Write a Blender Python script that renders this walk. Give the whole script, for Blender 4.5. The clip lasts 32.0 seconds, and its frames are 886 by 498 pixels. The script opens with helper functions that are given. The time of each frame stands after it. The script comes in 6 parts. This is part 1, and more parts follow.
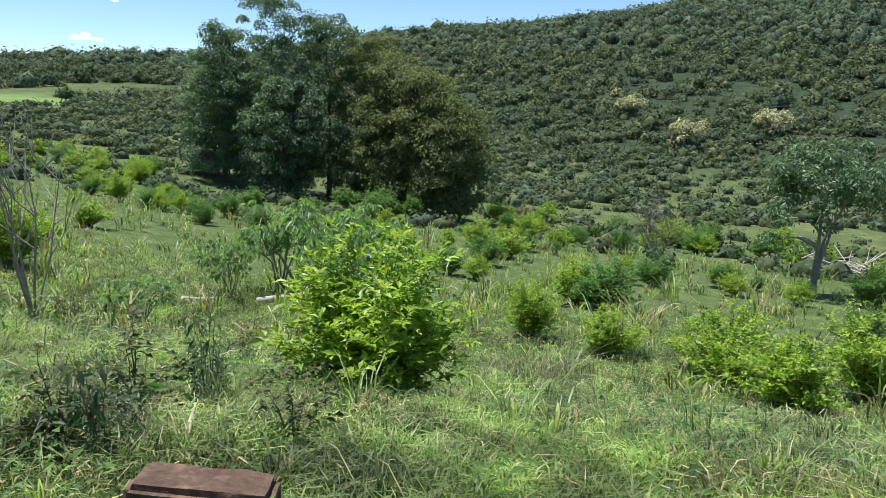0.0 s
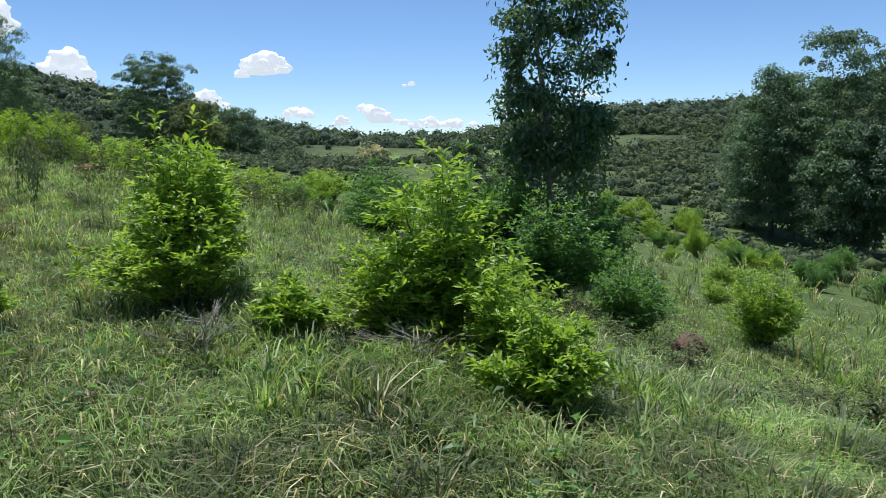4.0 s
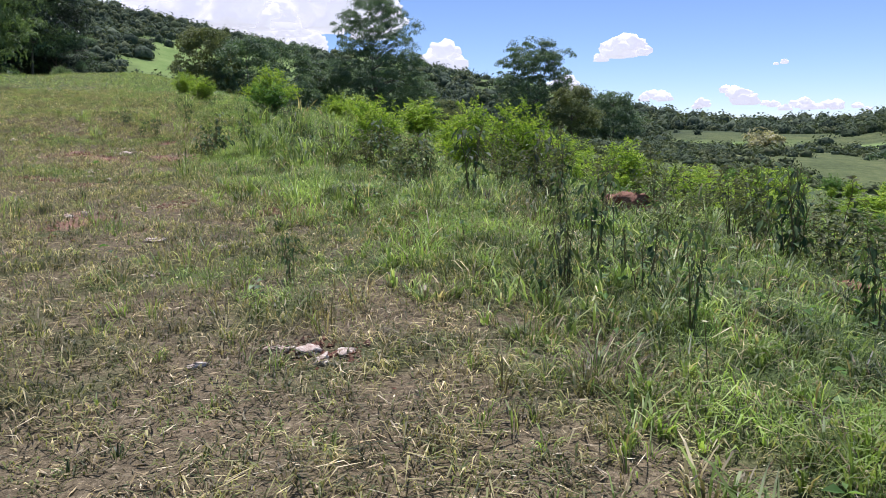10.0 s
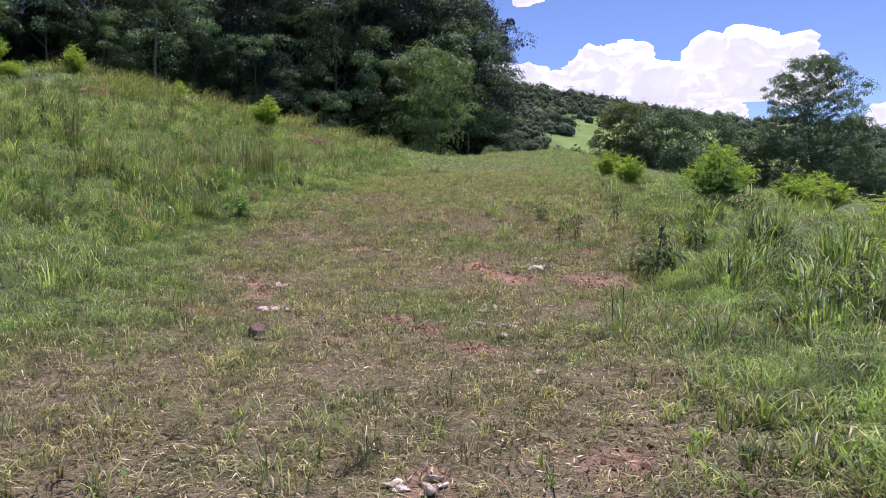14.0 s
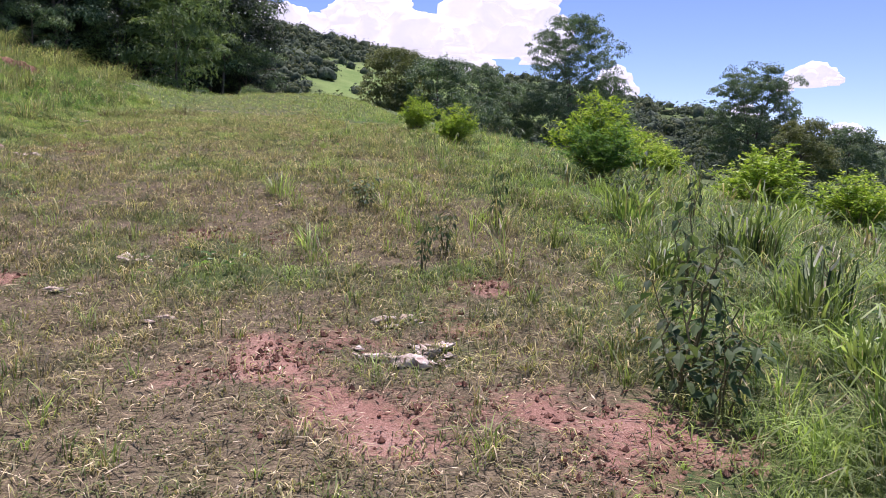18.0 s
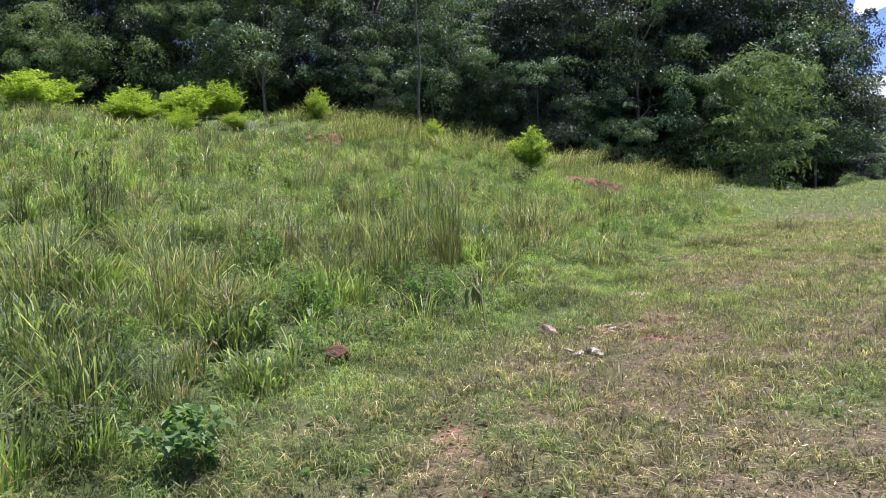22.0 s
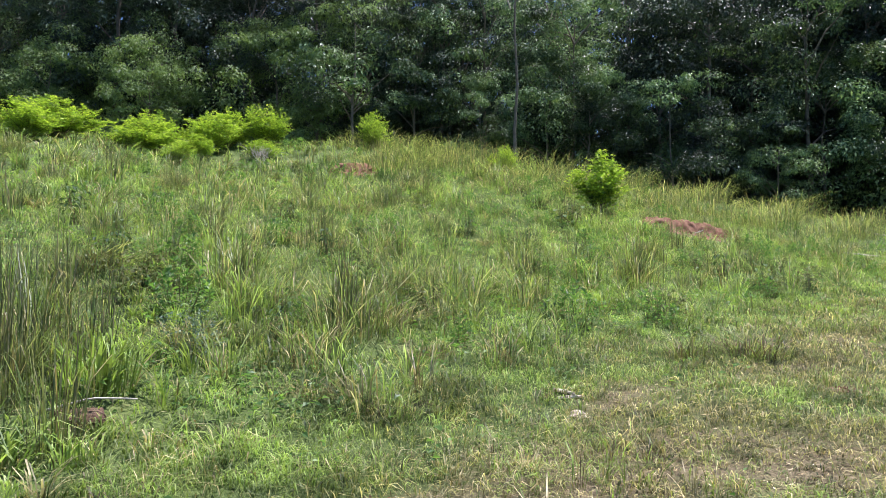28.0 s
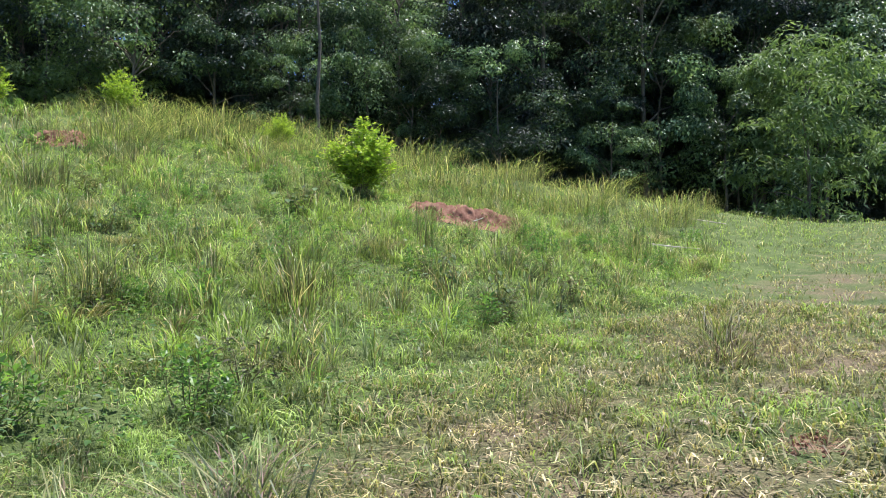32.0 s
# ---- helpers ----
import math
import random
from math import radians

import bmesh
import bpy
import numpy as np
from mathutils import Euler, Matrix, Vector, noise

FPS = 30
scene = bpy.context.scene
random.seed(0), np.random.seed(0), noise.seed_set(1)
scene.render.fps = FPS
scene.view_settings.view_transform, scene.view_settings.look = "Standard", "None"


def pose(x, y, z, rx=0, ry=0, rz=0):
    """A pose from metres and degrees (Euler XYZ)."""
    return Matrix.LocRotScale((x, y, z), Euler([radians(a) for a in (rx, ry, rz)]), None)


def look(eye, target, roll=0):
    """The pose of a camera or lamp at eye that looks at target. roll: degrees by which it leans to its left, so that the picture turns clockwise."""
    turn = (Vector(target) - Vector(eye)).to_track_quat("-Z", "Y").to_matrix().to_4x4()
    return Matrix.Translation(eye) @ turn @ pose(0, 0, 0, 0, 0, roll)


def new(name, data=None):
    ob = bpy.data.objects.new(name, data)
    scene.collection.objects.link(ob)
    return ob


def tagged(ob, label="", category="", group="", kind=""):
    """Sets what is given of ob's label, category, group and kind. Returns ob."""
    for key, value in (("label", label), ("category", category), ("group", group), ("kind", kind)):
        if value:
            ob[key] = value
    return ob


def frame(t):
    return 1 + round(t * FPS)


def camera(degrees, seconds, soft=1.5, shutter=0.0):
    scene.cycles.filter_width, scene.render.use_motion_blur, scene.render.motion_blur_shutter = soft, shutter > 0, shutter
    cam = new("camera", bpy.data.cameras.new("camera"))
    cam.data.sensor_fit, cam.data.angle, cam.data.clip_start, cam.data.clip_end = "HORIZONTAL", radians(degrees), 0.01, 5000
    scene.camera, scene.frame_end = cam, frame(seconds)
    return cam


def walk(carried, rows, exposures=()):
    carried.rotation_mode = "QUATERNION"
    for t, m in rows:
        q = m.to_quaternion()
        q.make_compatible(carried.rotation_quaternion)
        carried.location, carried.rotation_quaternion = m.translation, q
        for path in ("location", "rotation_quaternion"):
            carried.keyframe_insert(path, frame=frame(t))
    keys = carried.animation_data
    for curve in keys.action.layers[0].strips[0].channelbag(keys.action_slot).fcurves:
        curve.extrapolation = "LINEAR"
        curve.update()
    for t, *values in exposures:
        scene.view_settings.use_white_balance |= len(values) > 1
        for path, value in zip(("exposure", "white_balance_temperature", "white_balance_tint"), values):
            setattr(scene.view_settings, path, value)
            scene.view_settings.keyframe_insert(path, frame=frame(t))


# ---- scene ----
cam = camera(59.70, 32.0, soft=0.7)


def view(yaw, pitch, roll, x, y, z):
    """A pose from a heading to the left of north, a tilt upwards and a lean, in degrees."""
    a, p = radians(yaw), radians(pitch)
    ahead = Vector((-math.sin(a) * math.cos(p), math.cos(a) * math.cos(p), math.sin(p)))
    return look((x, y, z), Vector((x, y, z)) + ahead, roll)


PATH = [
    (0, view(-75.19, -10.95, 1.43, 1.156, 0.385, 0.940)),
    (0.5, view(-72.26, -11.13, 0.38, 1.084, 0.995, 1.010)),
    (1, view(-60.41, -10.33, -0.60, 0.955, 1.697, 0.960)),
    (1.5, view(-55.12, -9.60, -1.53, 0.841, 2.418, 0.975)),
    (2, view(-51.42, -9.66, -2.34, 0.796, 3.180, 0.954)),
    (2.5, view(-43.80, -8.69, -3.42, 0.669, 3.873, 1.014)),
    (3, view(-43.24, -8.29, -2.75, 0.541, 4.463, 1.047)),
    (3.5, view(-40.54, -7.99, -1.51, 0.660, 5.270, 1.040)),
    (5.5, view(-42.19, -6.98, 2.44, 0.800, 7.576, 1.161)),
    (6, view(-37.84, -7.06, 1.85, 0.810, 8.293, 1.179)),
    (6.5, view(-35.63, -7.50, 1.11, 0.708, 8.843, 1.230)),
    (7, view(-31.02, -8.06, 1.30, 0.656, 9.598, 1.214)),
    (7.5, view(-25.26, -7.18, 1.18, 0.637, 10.264, 1.264)),
    (8, view(-25.69, -7.66, 1.25, 0.753, 10.902, 1.300)),
    (8.5, view(-24.65, -7.14, 1.98, 0.829, 11.574, 1.358)),
    (9, view(-23.66, -7.69, 1.59, 0.837, 12.199, 1.410)),
    (9.5, view(-14.88, -7.92, 0.67, 0.856, 12.885, 1.445)),
    (10, view(-14.96, -8.67, -0.48, 0.868, 13.490, 1.442)),
    (10.5, view(-20.61, -8.43, -0.52, 0.968, 14.198, 1.552)),
    (11, view(-21.26, -5.71, -0.34, 0.947, 14.854, 1.666)),
    (11.5, view(-22.16, -4.29, -0.25, 0.915, 15.398, 1.712)),
    (12, view(-17.73, -3.12, 0.39, 0.904, 15.997, 1.773)),
    (12.5, view(-8.89, -2.68, -0.19, 0.800, 16.649, 1.809)),
    (13, view(1.09, -3.37, -0.84, 0.731, 17.283, 1.804)),
    (13.5, view(10.99, -3.08, -0.57, 0.581, 17.814, 1.917)),
    (15.5, view(17.32, -4.40, -0.23, -0.459, 21.137, 2.055)),
    (16, view(14.09, -5.13, -0.12, -0.643, 21.873, 2.156)),
    (16.5, view(5.47, -5.82, 0.04, -0.797, 22.577, 2.199)),
    (17, view(3.01, -6.49, 0.54, -0.909, 23.350, 2.257)),
    (17.5, view(-0.06, -6.64, 0.55, -1.064, 24.099, 2.300)),
    (18, view(-3.31, -7.04, 1.61, -1.218, 24.844, 2.321)),
    (18.5, view(0.93, -6.30, 1.27, -1.494, 25.609, 2.428)),
    (19, view(0.08, -7.23, 0.83, -1.678, 26.292, 2.510)),
    (19.5, view(3.86, -7.36, 1.79, -1.931, 27.050, 2.628)),
    (20, view(6.25, -6.37, 1.73, -2.181, 27.796, 2.744)),
    (20.5, view(21.52, -4.56, 0.61, -2.493, 28.506, 2.858)),
    (21, view(34.90, -2.09, -0.71, -2.871, 29.155, 3.005)),
    (21.5, view(35.42, -1.19, -1.75, -3.155, 29.813, 3.079)),
    (22, view(37.83, -0.08, -1.73, -3.432, 30.458, 3.189)),
    (22.5, view(38.58, 0.02, -1.45, -3.737, 31.099, 3.272)),
    (23, view(40.76, 0.49, -0.07, -3.933, 31.843, 3.282)),
    (23.5, view(43.30, 1.19, 0.22, -4.082, 32.554, 3.395)),
    (24, view(43.21, 1.39, -0.31, -4.215, 33.275, 3.413)),
    (24.5, view(45.88, 1.13, 0.15, -4.340, 33.993, 3.526)),
    (25, view(42.98, 1.89, -0.10, -4.483, 34.742, 3.650)),
    (25.5, view(41.41, 3.39, -0.07, -4.588, 35.485, 3.672)),
    (27.5, view(48.83, 3.04, -1.11, -4.359, 38.489, 3.774)),
    (28, view(51.78, 2.93, 0.05, -4.296, 39.268, 3.797)),
    (28.5, view(53.66, 2.56, 1.39, -4.311, 39.965, 3.805)),
    (29, view(56.13, 1.61, 1.32, -4.426, 40.670, 3.897)),
    (29.5, view(57.26, 1.31, 0.57, -4.573, 41.411, 3.987)),
    (30, view(49.62, 0.82, -1.06, -4.789, 42.154, 4.098)),
    (30.5, view(46.98, 2.26, -1.44, -4.971, 42.896, 4.167)),
    (31, view(48.25, 2.83, -1.40, -5.189, 43.601, 4.219)),
    (31.5, view(41.56, 1.80, -1.05, -5.330, 44.374, 4.268)),
    (32, view(42.86, 1.35, -0.62, -5.511, 45.137, 4.349)),
]
# the clip's camera brightens and tints its picture: seconds, stops, kelvin, tint
EXPOSURES = [
    (0, 0.6, 6100, 9),
    (2, 0.38, 6000, 9),
    (3, 0.22, 5850, 8),
    (4, 0.2, 5850, 8),
    (6, 0.3, 5800, 11),
    (7, 0.15, 5750, 12),
    (9, 0.12, 5800, 17),
    (10, 0.3, 5850, 24),
    (12, 0.05, 5750, 32),
    (13, 0.2, 5800, 34),
    (16, 0.55, 6050, 34),
    (17, 0.35, 5950, 36),
    (18, 0.45, 6000, 38),
    (20, 0.5, 5950, 38),
    (21, 0.75, 5950, 34),
    (22, 0.8, 6000, 28),
    (23, 0.82, 6000, 20),
    (27, 0.97, 6050, 20),
    (32, 1.02, 6000, 19),
]
walk(cam, PATH, EXPOSURES)
# ---- light ----
SUN_EL, SUN_AZ = 74.0, 16.0  # height, and degrees east of north
world = bpy.data.worlds.new("sky")
scene.world = world
world.use_nodes = True
wn = world.node_tree.nodes
wn.clear()
sky = wn.new("ShaderNodeTexSky")
sky.sky_type, sky.sun_disc = "NISHITA", False
sky.sun_elevation, sky.sun_rotation = radians(SUN_EL), radians(SUN_AZ)
sky.altitude, sky.air_density, sky.dust_density, sky.ozone_density = 0, 0.68, 0.0, 4.0
back = wn.new("ShaderNodeBackground")
back.inputs[1].default_value = 0.11
wout = wn.new("ShaderNodeOutputWorld")
world.node_tree.links.new(sky.outputs[0], back.inputs[0])
world.node_tree.links.new(back.outputs[0], wout.inputs[0])
sun = new("sun", bpy.data.lights.new("sun", "SUN"))
sun.data.energy, sun.data.angle, sun.data.color = 5.0, radians(0.53), (1.0, 0.96, 0.9)
sun.matrix_basis = look((0, 0, 60), Vector((0, 0, 60)) - Vector((math.sin(radians(SUN_AZ)) * math.cos(radians(SUN_EL)), math.cos(radians(SUN_AZ)) * math.cos(radians(SUN_EL)), math.sin(radians(SUN_EL)))))

# ---- materials ----
def material(name):
    m = bpy.data.materials.new(name)
    m.use_nodes = True
    n = m.node_tree.nodes
    n.clear()
    out = n.new("ShaderNodeOutputMaterial")
    b = n.new("ShaderNodeBsdfPrincipled")
    m.node_tree.links.new(b.outputs[0], out.inputs[0])
    return m, n, m.node_tree.links, b, out


def ramp(n, links, source, stops):
    r = n.new("ShaderNodeValToRGB")
    e = r.color_ramp.elements
    while len(e) < len(stops):
        e.new(0.5)
    for i, (p, c) in enumerate(stops):
        e[i].position, e[i].color = p, (*c, 1)
    links.new(source, r.inputs[0])
    return r.outputs[0]


def noise_of(n, links, vector, scale, detail=4, rough=0.6):
    t = n.new("ShaderNodeTexNoise")
    t.inputs["Scale"].default_value, t.inputs["Detail"].default_value, t.inputs["Roughness"].default_value = scale, detail, rough
    links.new(vector, t.inputs["Vector"])
    return t.outputs["Fac"]


def mix(n, links, fac, a, b, blend="MIX"):
    m = n.new("ShaderNodeMix")
    m.data_type, m.blend_type = "RGBA", blend
    for value, k in ((fac, 0), (a, 6), (b, 7)):
        if isinstance(value, (int, float)):
            m.inputs[k].default_value = value
        elif isinstance(value, tuple):
            m.inputs[k].default_value = (*value, 1)
        else:
            links.new(value, m.inputs[k])
    return m.outputs[2]


def arith(n, links, op, a, b=0.0, clamp=False):
    m = n.new("ShaderNodeMath")
    m.operation, m.use_clamp = op, clamp
    for value, k in ((a, 0), (b, 1)):
        if isinstance(value, (int, float)):
            m.inputs[k].default_value = value
        else:
            links.new(value, m.inputs[k])
    return m.outputs[0]


def bumped(n, links, b, height, strength, distance):
    k = n.new("ShaderNodeBump")
    k.inputs["Strength"].default_value, k.inputs["Distance"].default_value = strength, distance
    links.new(height, k.inputs["Height"])
    links.new(k.outputs[0], b.inputs["Normal"])


def leaf_material(name, stops, rough=0.45, through_light=0.45, patch=0.6, patch_to=(0.1, 0.1, 0.02), patch_amount=0.5, spec=0.4, tuft=0.0, deep=(0.42, 1.5)):
    """Foliage: hue by leaf, wider patches over the plant, light passing through the blade."""
    m, n, links, b, out = material(name)
    geo = n.new("ShaderNodeNewGeometry")
    col = ramp(n, links, geo.outputs["Random Per Island"], stops)
    f = noise_of(n, links, geo.outputs["Position"], patch, 3)
    f = arith(n, links, "MULTIPLY", arith(n, links, "SUBTRACT", f, 0.45, True), patch_amount * 5, True)
    col = mix(n, links, f, col, patch_to)
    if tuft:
        # paler and darker tufts; on forest leaves they imitate lit clumps and shaded gaps
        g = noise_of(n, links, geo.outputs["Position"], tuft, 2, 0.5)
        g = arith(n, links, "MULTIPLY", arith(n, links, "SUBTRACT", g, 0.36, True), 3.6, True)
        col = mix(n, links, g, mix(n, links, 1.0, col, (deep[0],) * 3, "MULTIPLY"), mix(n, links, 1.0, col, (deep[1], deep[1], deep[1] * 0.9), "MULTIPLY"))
    links.new(col, b.inputs["Base Color"])
    b.inputs["Roughness"].default_value = rough
    b.inputs["Specular IOR Level"].default_value = spec
    t = n.new("ShaderNodeBsdfTranslucent")
    bright = mix(n, links, 1.0, col, (1.7, 1.8, 0.95), "MULTIPLY")
    links.new(bright, t.inputs[0])
    s = n.new("ShaderNodeMixShader")
    s.inputs[0].default_value = through_light
    links.new(b.outputs[0], s.inputs[1])
    links.new(t.outputs[0], s.inputs[2])
    links.new(s.outputs[0], out.inputs[0])
    return m


def solid_material(name, stops, scale=6.0, rough=0.9, bump=0.4, bump_scale=30.0, dist=0.01, coords="Object", detail=6):
    m, n, links, b, out = material(name)
    co = n.new("ShaderNodeTexCoord").outputs[coords]
    f = noise_of(n, links, co, scale, detail)
    g = noise_of(n, links, co, bump_scale, 5, 0.7)
    mixed = arith(n, links, "ADD", arith(n, links, "MULTIPLY", f, 0.65), arith(n, links, "MULTIPLY", g, 0.35))
    links.new(ramp(n, links, mixed, stops), b.inputs["Base Color"])
    b.inputs["Roughness"].default_value = rough
    b.inputs["Specular IOR Level"].default_value = 0.25
    bumped(n, links, b, g, bump, dist)
    return m


# ---- building helpers ----
def mesh_of(name, verts, faces, mat, smooth=False):
    """A mesh from arrays; faces: an array of triangles or quads, or a list of such arrays."""
    verts = np.asarray(verts, np.float32)
    groups = [np.asarray(f, np.int32) for f in (faces if isinstance(faces, list) else [faces]) if len(f)]
    me = bpy.data.meshes.new(name)
    me.vertices.add(len(verts))
    me.vertices.foreach_set("co", verts.ravel())
    loops = np.concatenate([g.ravel() for g in groups])
    sizes = np.concatenate([np.full(len(g), g.shape[1], np.int32) for g in groups])
    me.loops.add(len(loops))
    me.loops.foreach_set("vertex_index", loops)
    me.polygons.add(len(sizes))
    me.polygons.foreach_set("loop_start", np.concatenate([[0], np.cumsum(sizes)[:-1]]).astype(np.int32))
    me.polygons.foreach_set("use_smooth", np.full(len(sizes), smooth))
    me.update(calc_edges=True)
    me.validate()
    me.materials.append(mat)
    return me


def part(name, me, parent=None, label=""):
    ob = new(name, me)
    ob.parent = parent
    return tagged(ob, label)


def thing(name, place, label, category, group="", turn=0.0, scale=1.0):
    ob = new(name)
    ob.empty_display_size = 0.1
    ob.matrix_basis = Matrix.LocRotScale(Vector(place), Euler((0, 0, radians(turn))), Vector((scale, scale, scale)))
    return tagged(ob, label, category, group)


def unit(a):
    return a / np.maximum(np.linalg.norm(a, axis=-1, keepdims=True), 1e-9)


def tubes(paths, radii, sides=5):
    """Tapered tubes along polylines: one array of places and one of radii for each."""
    verts, faces, base = [], [], 0
    for p, r in zip(paths, radii):
        p, r = np.asarray(p, float), np.asarray(r, float)
        d = unit(np.gradient(p, axis=0))
        side = unit(np.cross(d, np.array([0.31, 0.87, 0.37])))
        up = np.cross(d, side)
        a = np.linspace(0, 2 * np.pi, sides, endpoint=False)
        ring = side[:, None] * np.cos(a)[None, :, None] + up[:, None] * np.sin(a)[None, :, None]
        verts.append((p[:, None] + ring * r[:, None, None]).reshape(-1, 3))
        i = np.arange(len(p) - 1)[:, None] * sides
        j = np.arange(sides)[None]
        k = (j + 1) % sides
        faces.append((np.stack([i + j, i + k, i + sides + k, i + sides + j], -1) + base).reshape(-1, 4))
        base += len(p) * sides
    return np.concatenate(verts), np.concatenate(faces)


def leaves(p, d, n, length, width, droop=0.25, fold=0.25):
    """Folded, drooping leaf blades: six corners and four triangles each."""
    d = unit(d)
    s = unit(np.cross(d, n))
    n = np.cross(s, d)
    L, W = np.asarray(length).reshape(-1, 1), np.asarray(width).reshape(-1, 1)
    down = np.array([0, 0, -1.0])
    mid = p + d * L * 0.45 + down * L * droop * 0.15
    tip = p + d * L * 0.97 + down * L * droop * 0.6
    a = mid + s * W * 0.5 + n * W * fold
    b = mid - s * W * 0.5 + n * W * fold
    v = np.stack([p, a, mid, b, tip], 1).reshape(-1, 3)
    i = np.arange(len(p))[:, None] * 5
    f = np.concatenate([i + [0, 1, 2], i + [0, 2, 3], i + [1, 4, 2], i + [2, 4, 3]], 0)
    return v, f


def blades(p, height, lean, width, rng, curl=0.5):
    """Grass blades: narrow, pointed and bent over."""
    n = len(p)
    a = rng.uniform(0, 2 * np.pi, n)
    out = np.stack([np.cos(a), np.sin(a), 0 * a], -1)
    side = np.stack([-np.sin(a), np.cos(a), 0 * a], -1)
    h, l, w = (np.broadcast_to(x, n)[:, None] for x in (height, lean, width))
    up = np.array([0, 0, 1.0])
    m = p + up * h * 0.58 + out * l * h * 0.36
    t = p + up * h * (1.0 - 0.42 * np.minimum(l, 1.4)) + out * l * h * 1.05 + side * h * rng.normal(0, 0.15, n)[:, None]
    v = np.stack([p, m - side * w * 0.5, m + side * w * 0.5, t], 1).reshape(-1, 3)
    i = np.arange(n)[:, None] * 4
    return v, np.concatenate([i + [0, 2, 1], i + [1, 2, 3]], 0)


def arches(p, height, reach, angle, width, bend):
    """Long grass blades that rise, arch over and taper to a point: seven corners and five triangles each."""
    n = len(p)
    out = np.stack([np.cos(angle), np.sin(angle), 0 * angle], -1)
    side = np.stack([-np.sin(angle), np.cos(angle), 0 * angle], -1)
    h, r, w, k = (np.broadcast_to(a, n)[:, None] for a in (height, reach, width, bend))
    rows = []
    for u, fat in ((0.0, 0.6), (0.38, 1.0), (0.72, 0.75), (1.0, 0.0)):
        c = p + out * r * u**1.5 + np.array([0, 0, 1.0]) * h * np.sin(u * k)
        rows += [c - side * w * fat * 0.5, c + side * w * fat * 0.5] if fat else [c]
    v = np.stack(rows, 1).reshape(-1, 3)
    i = np.arange(n)[:, None] * 7
    return v, np.concatenate([i + [0, 1, 3], i + [0, 3, 2], i + [2, 3, 5], i + [2, 5, 4], i + [4, 5, 6]], 0)


def sphere_dirs(n, rng, low=-1.0):
    z = rng.uniform(low, 1, n)
    a = rng.uniform(0, 2 * np.pi, n)
    r = np.sqrt(np.maximum(0, 1 - z * z))
    return np.stack([r * np.cos(a), r * np.sin(a), z], -1)
# ---- the materials of this place ----
LEAF_YELLOW = leaf_material("leaf_yellow_green", [(0.0, (0.12, 0.20, 0.025)), (0.5, (0.25, 0.36, 0.035)), (1.0, (0.42, 0.50, 0.07))], through_light=0.38, patch=2.2, patch_to=(0.10, 0.19, 0.03), patch_amount=0.35)
LEAF_GREEN = leaf_material("leaf_green", [(0.0, (0.058, 0.122, 0.038)), (0.5, (0.108, 0.205, 0.046)), (1.0, (0.19, 0.305, 0.072))], patch=1.4, patch_to=(0.057, 0.125, 0.035))
LEAF_DARK = leaf_material("leaf_dark", [(0.0, (0.038, 0.070, 0.028)), (0.5, (0.07, 0.118, 0.042)), (1.0, (0.13, 0.19, 0.07))], rough=0.6, through_light=0.25, patch=1.2, patch_to=(0.075, 0.08, 0.045), spec=0.2)
# olive patches and strong tufts imitate sunlit clumps over shaded gaps
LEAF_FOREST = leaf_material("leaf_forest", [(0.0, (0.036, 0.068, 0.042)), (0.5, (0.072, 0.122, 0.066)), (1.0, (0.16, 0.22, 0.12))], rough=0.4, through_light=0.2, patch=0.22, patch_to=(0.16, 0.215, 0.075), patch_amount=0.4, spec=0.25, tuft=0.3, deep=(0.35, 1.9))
# canopy shade put into the colour: a darkened copy of the forest leaf
LEAF_SHADED = leaf_material("leaf_forest_shaded", [(0.0, (0.014, 0.025, 0.019)), (0.5, (0.026, 0.043, 0.03)), (1.0, (0.06, 0.085, 0.058))], rough=0.5, through_light=0.12, patch=0.22, patch_to=(0.07, 0.10, 0.05), patch_amount=0.3, spec=0.4, tuft=0.3, deep=(0.5, 1.7))
LEAF_CLUMP = leaf_material("leaf_broad_green", [(0.0, (0.05, 0.09, 0.05)), (0.5, (0.105, 0.165, 0.09)), (1.0, (0.21, 0.28, 0.16))], rough=0.45, through_light=0.3, patch=0.25, patch_to=(0.10, 0.17, 0.06), patch_amount=0.4, spec=0.4)
LEAF_MOSSY = leaf_material("leaf_mossy", [(0.0, (0.08, 0.10, 0.04)), (0.5, (0.16, 0.185, 0.075)), (1.0, (0.26, 0.285, 0.125))], rough=0.6, through_light=0.3, patch=0.3, patch_to=(0.09, 0.12, 0.045), spec=0.25)
LEAF_PALE = leaf_material("leaf_pale_green", [(0.0, (0.09, 0.16, 0.055)), (0.5, (0.15, 0.24, 0.085)), (1.0, (0.25, 0.36, 0.15))], rough=0.4, patch=0.8, patch_to=(0.11, 0.19, 0.06))
LEAF_FEATHER = leaf_material("leaf_feathery", [(0.0, (0.09, 0.14, 0.05)), (0.5, (0.14, 0.21, 0.075)), (1.0, (0.22, 0.30, 0.12))], rough=0.5, through_light=0.3, patch=0.3, patch_to=(0.10, 0.16, 0.06))
LEAF_OLIVE = leaf_material("leaf_olive", [(0.0, (0.05, 0.07, 0.026)), (0.5, (0.10, 0.13, 0.045)), (1.0, (0.17, 0.19, 0.08))], rough=0.6, spec=0.2, through_light=0.3, patch=1.5, patch_to=(0.12, 0.085, 0.06))
LEAF_GREY = leaf_material("leaf_grey_green", [(0.0, (0.057, 0.094, 0.064)), (0.5, (0.095, 0.146, 0.093)), (1.0, (0.180, 0.250, 0.166))], rough=0.4, through_light=0.25, patch=0.5, patch_to=(0.048, 0.083, 0.049))
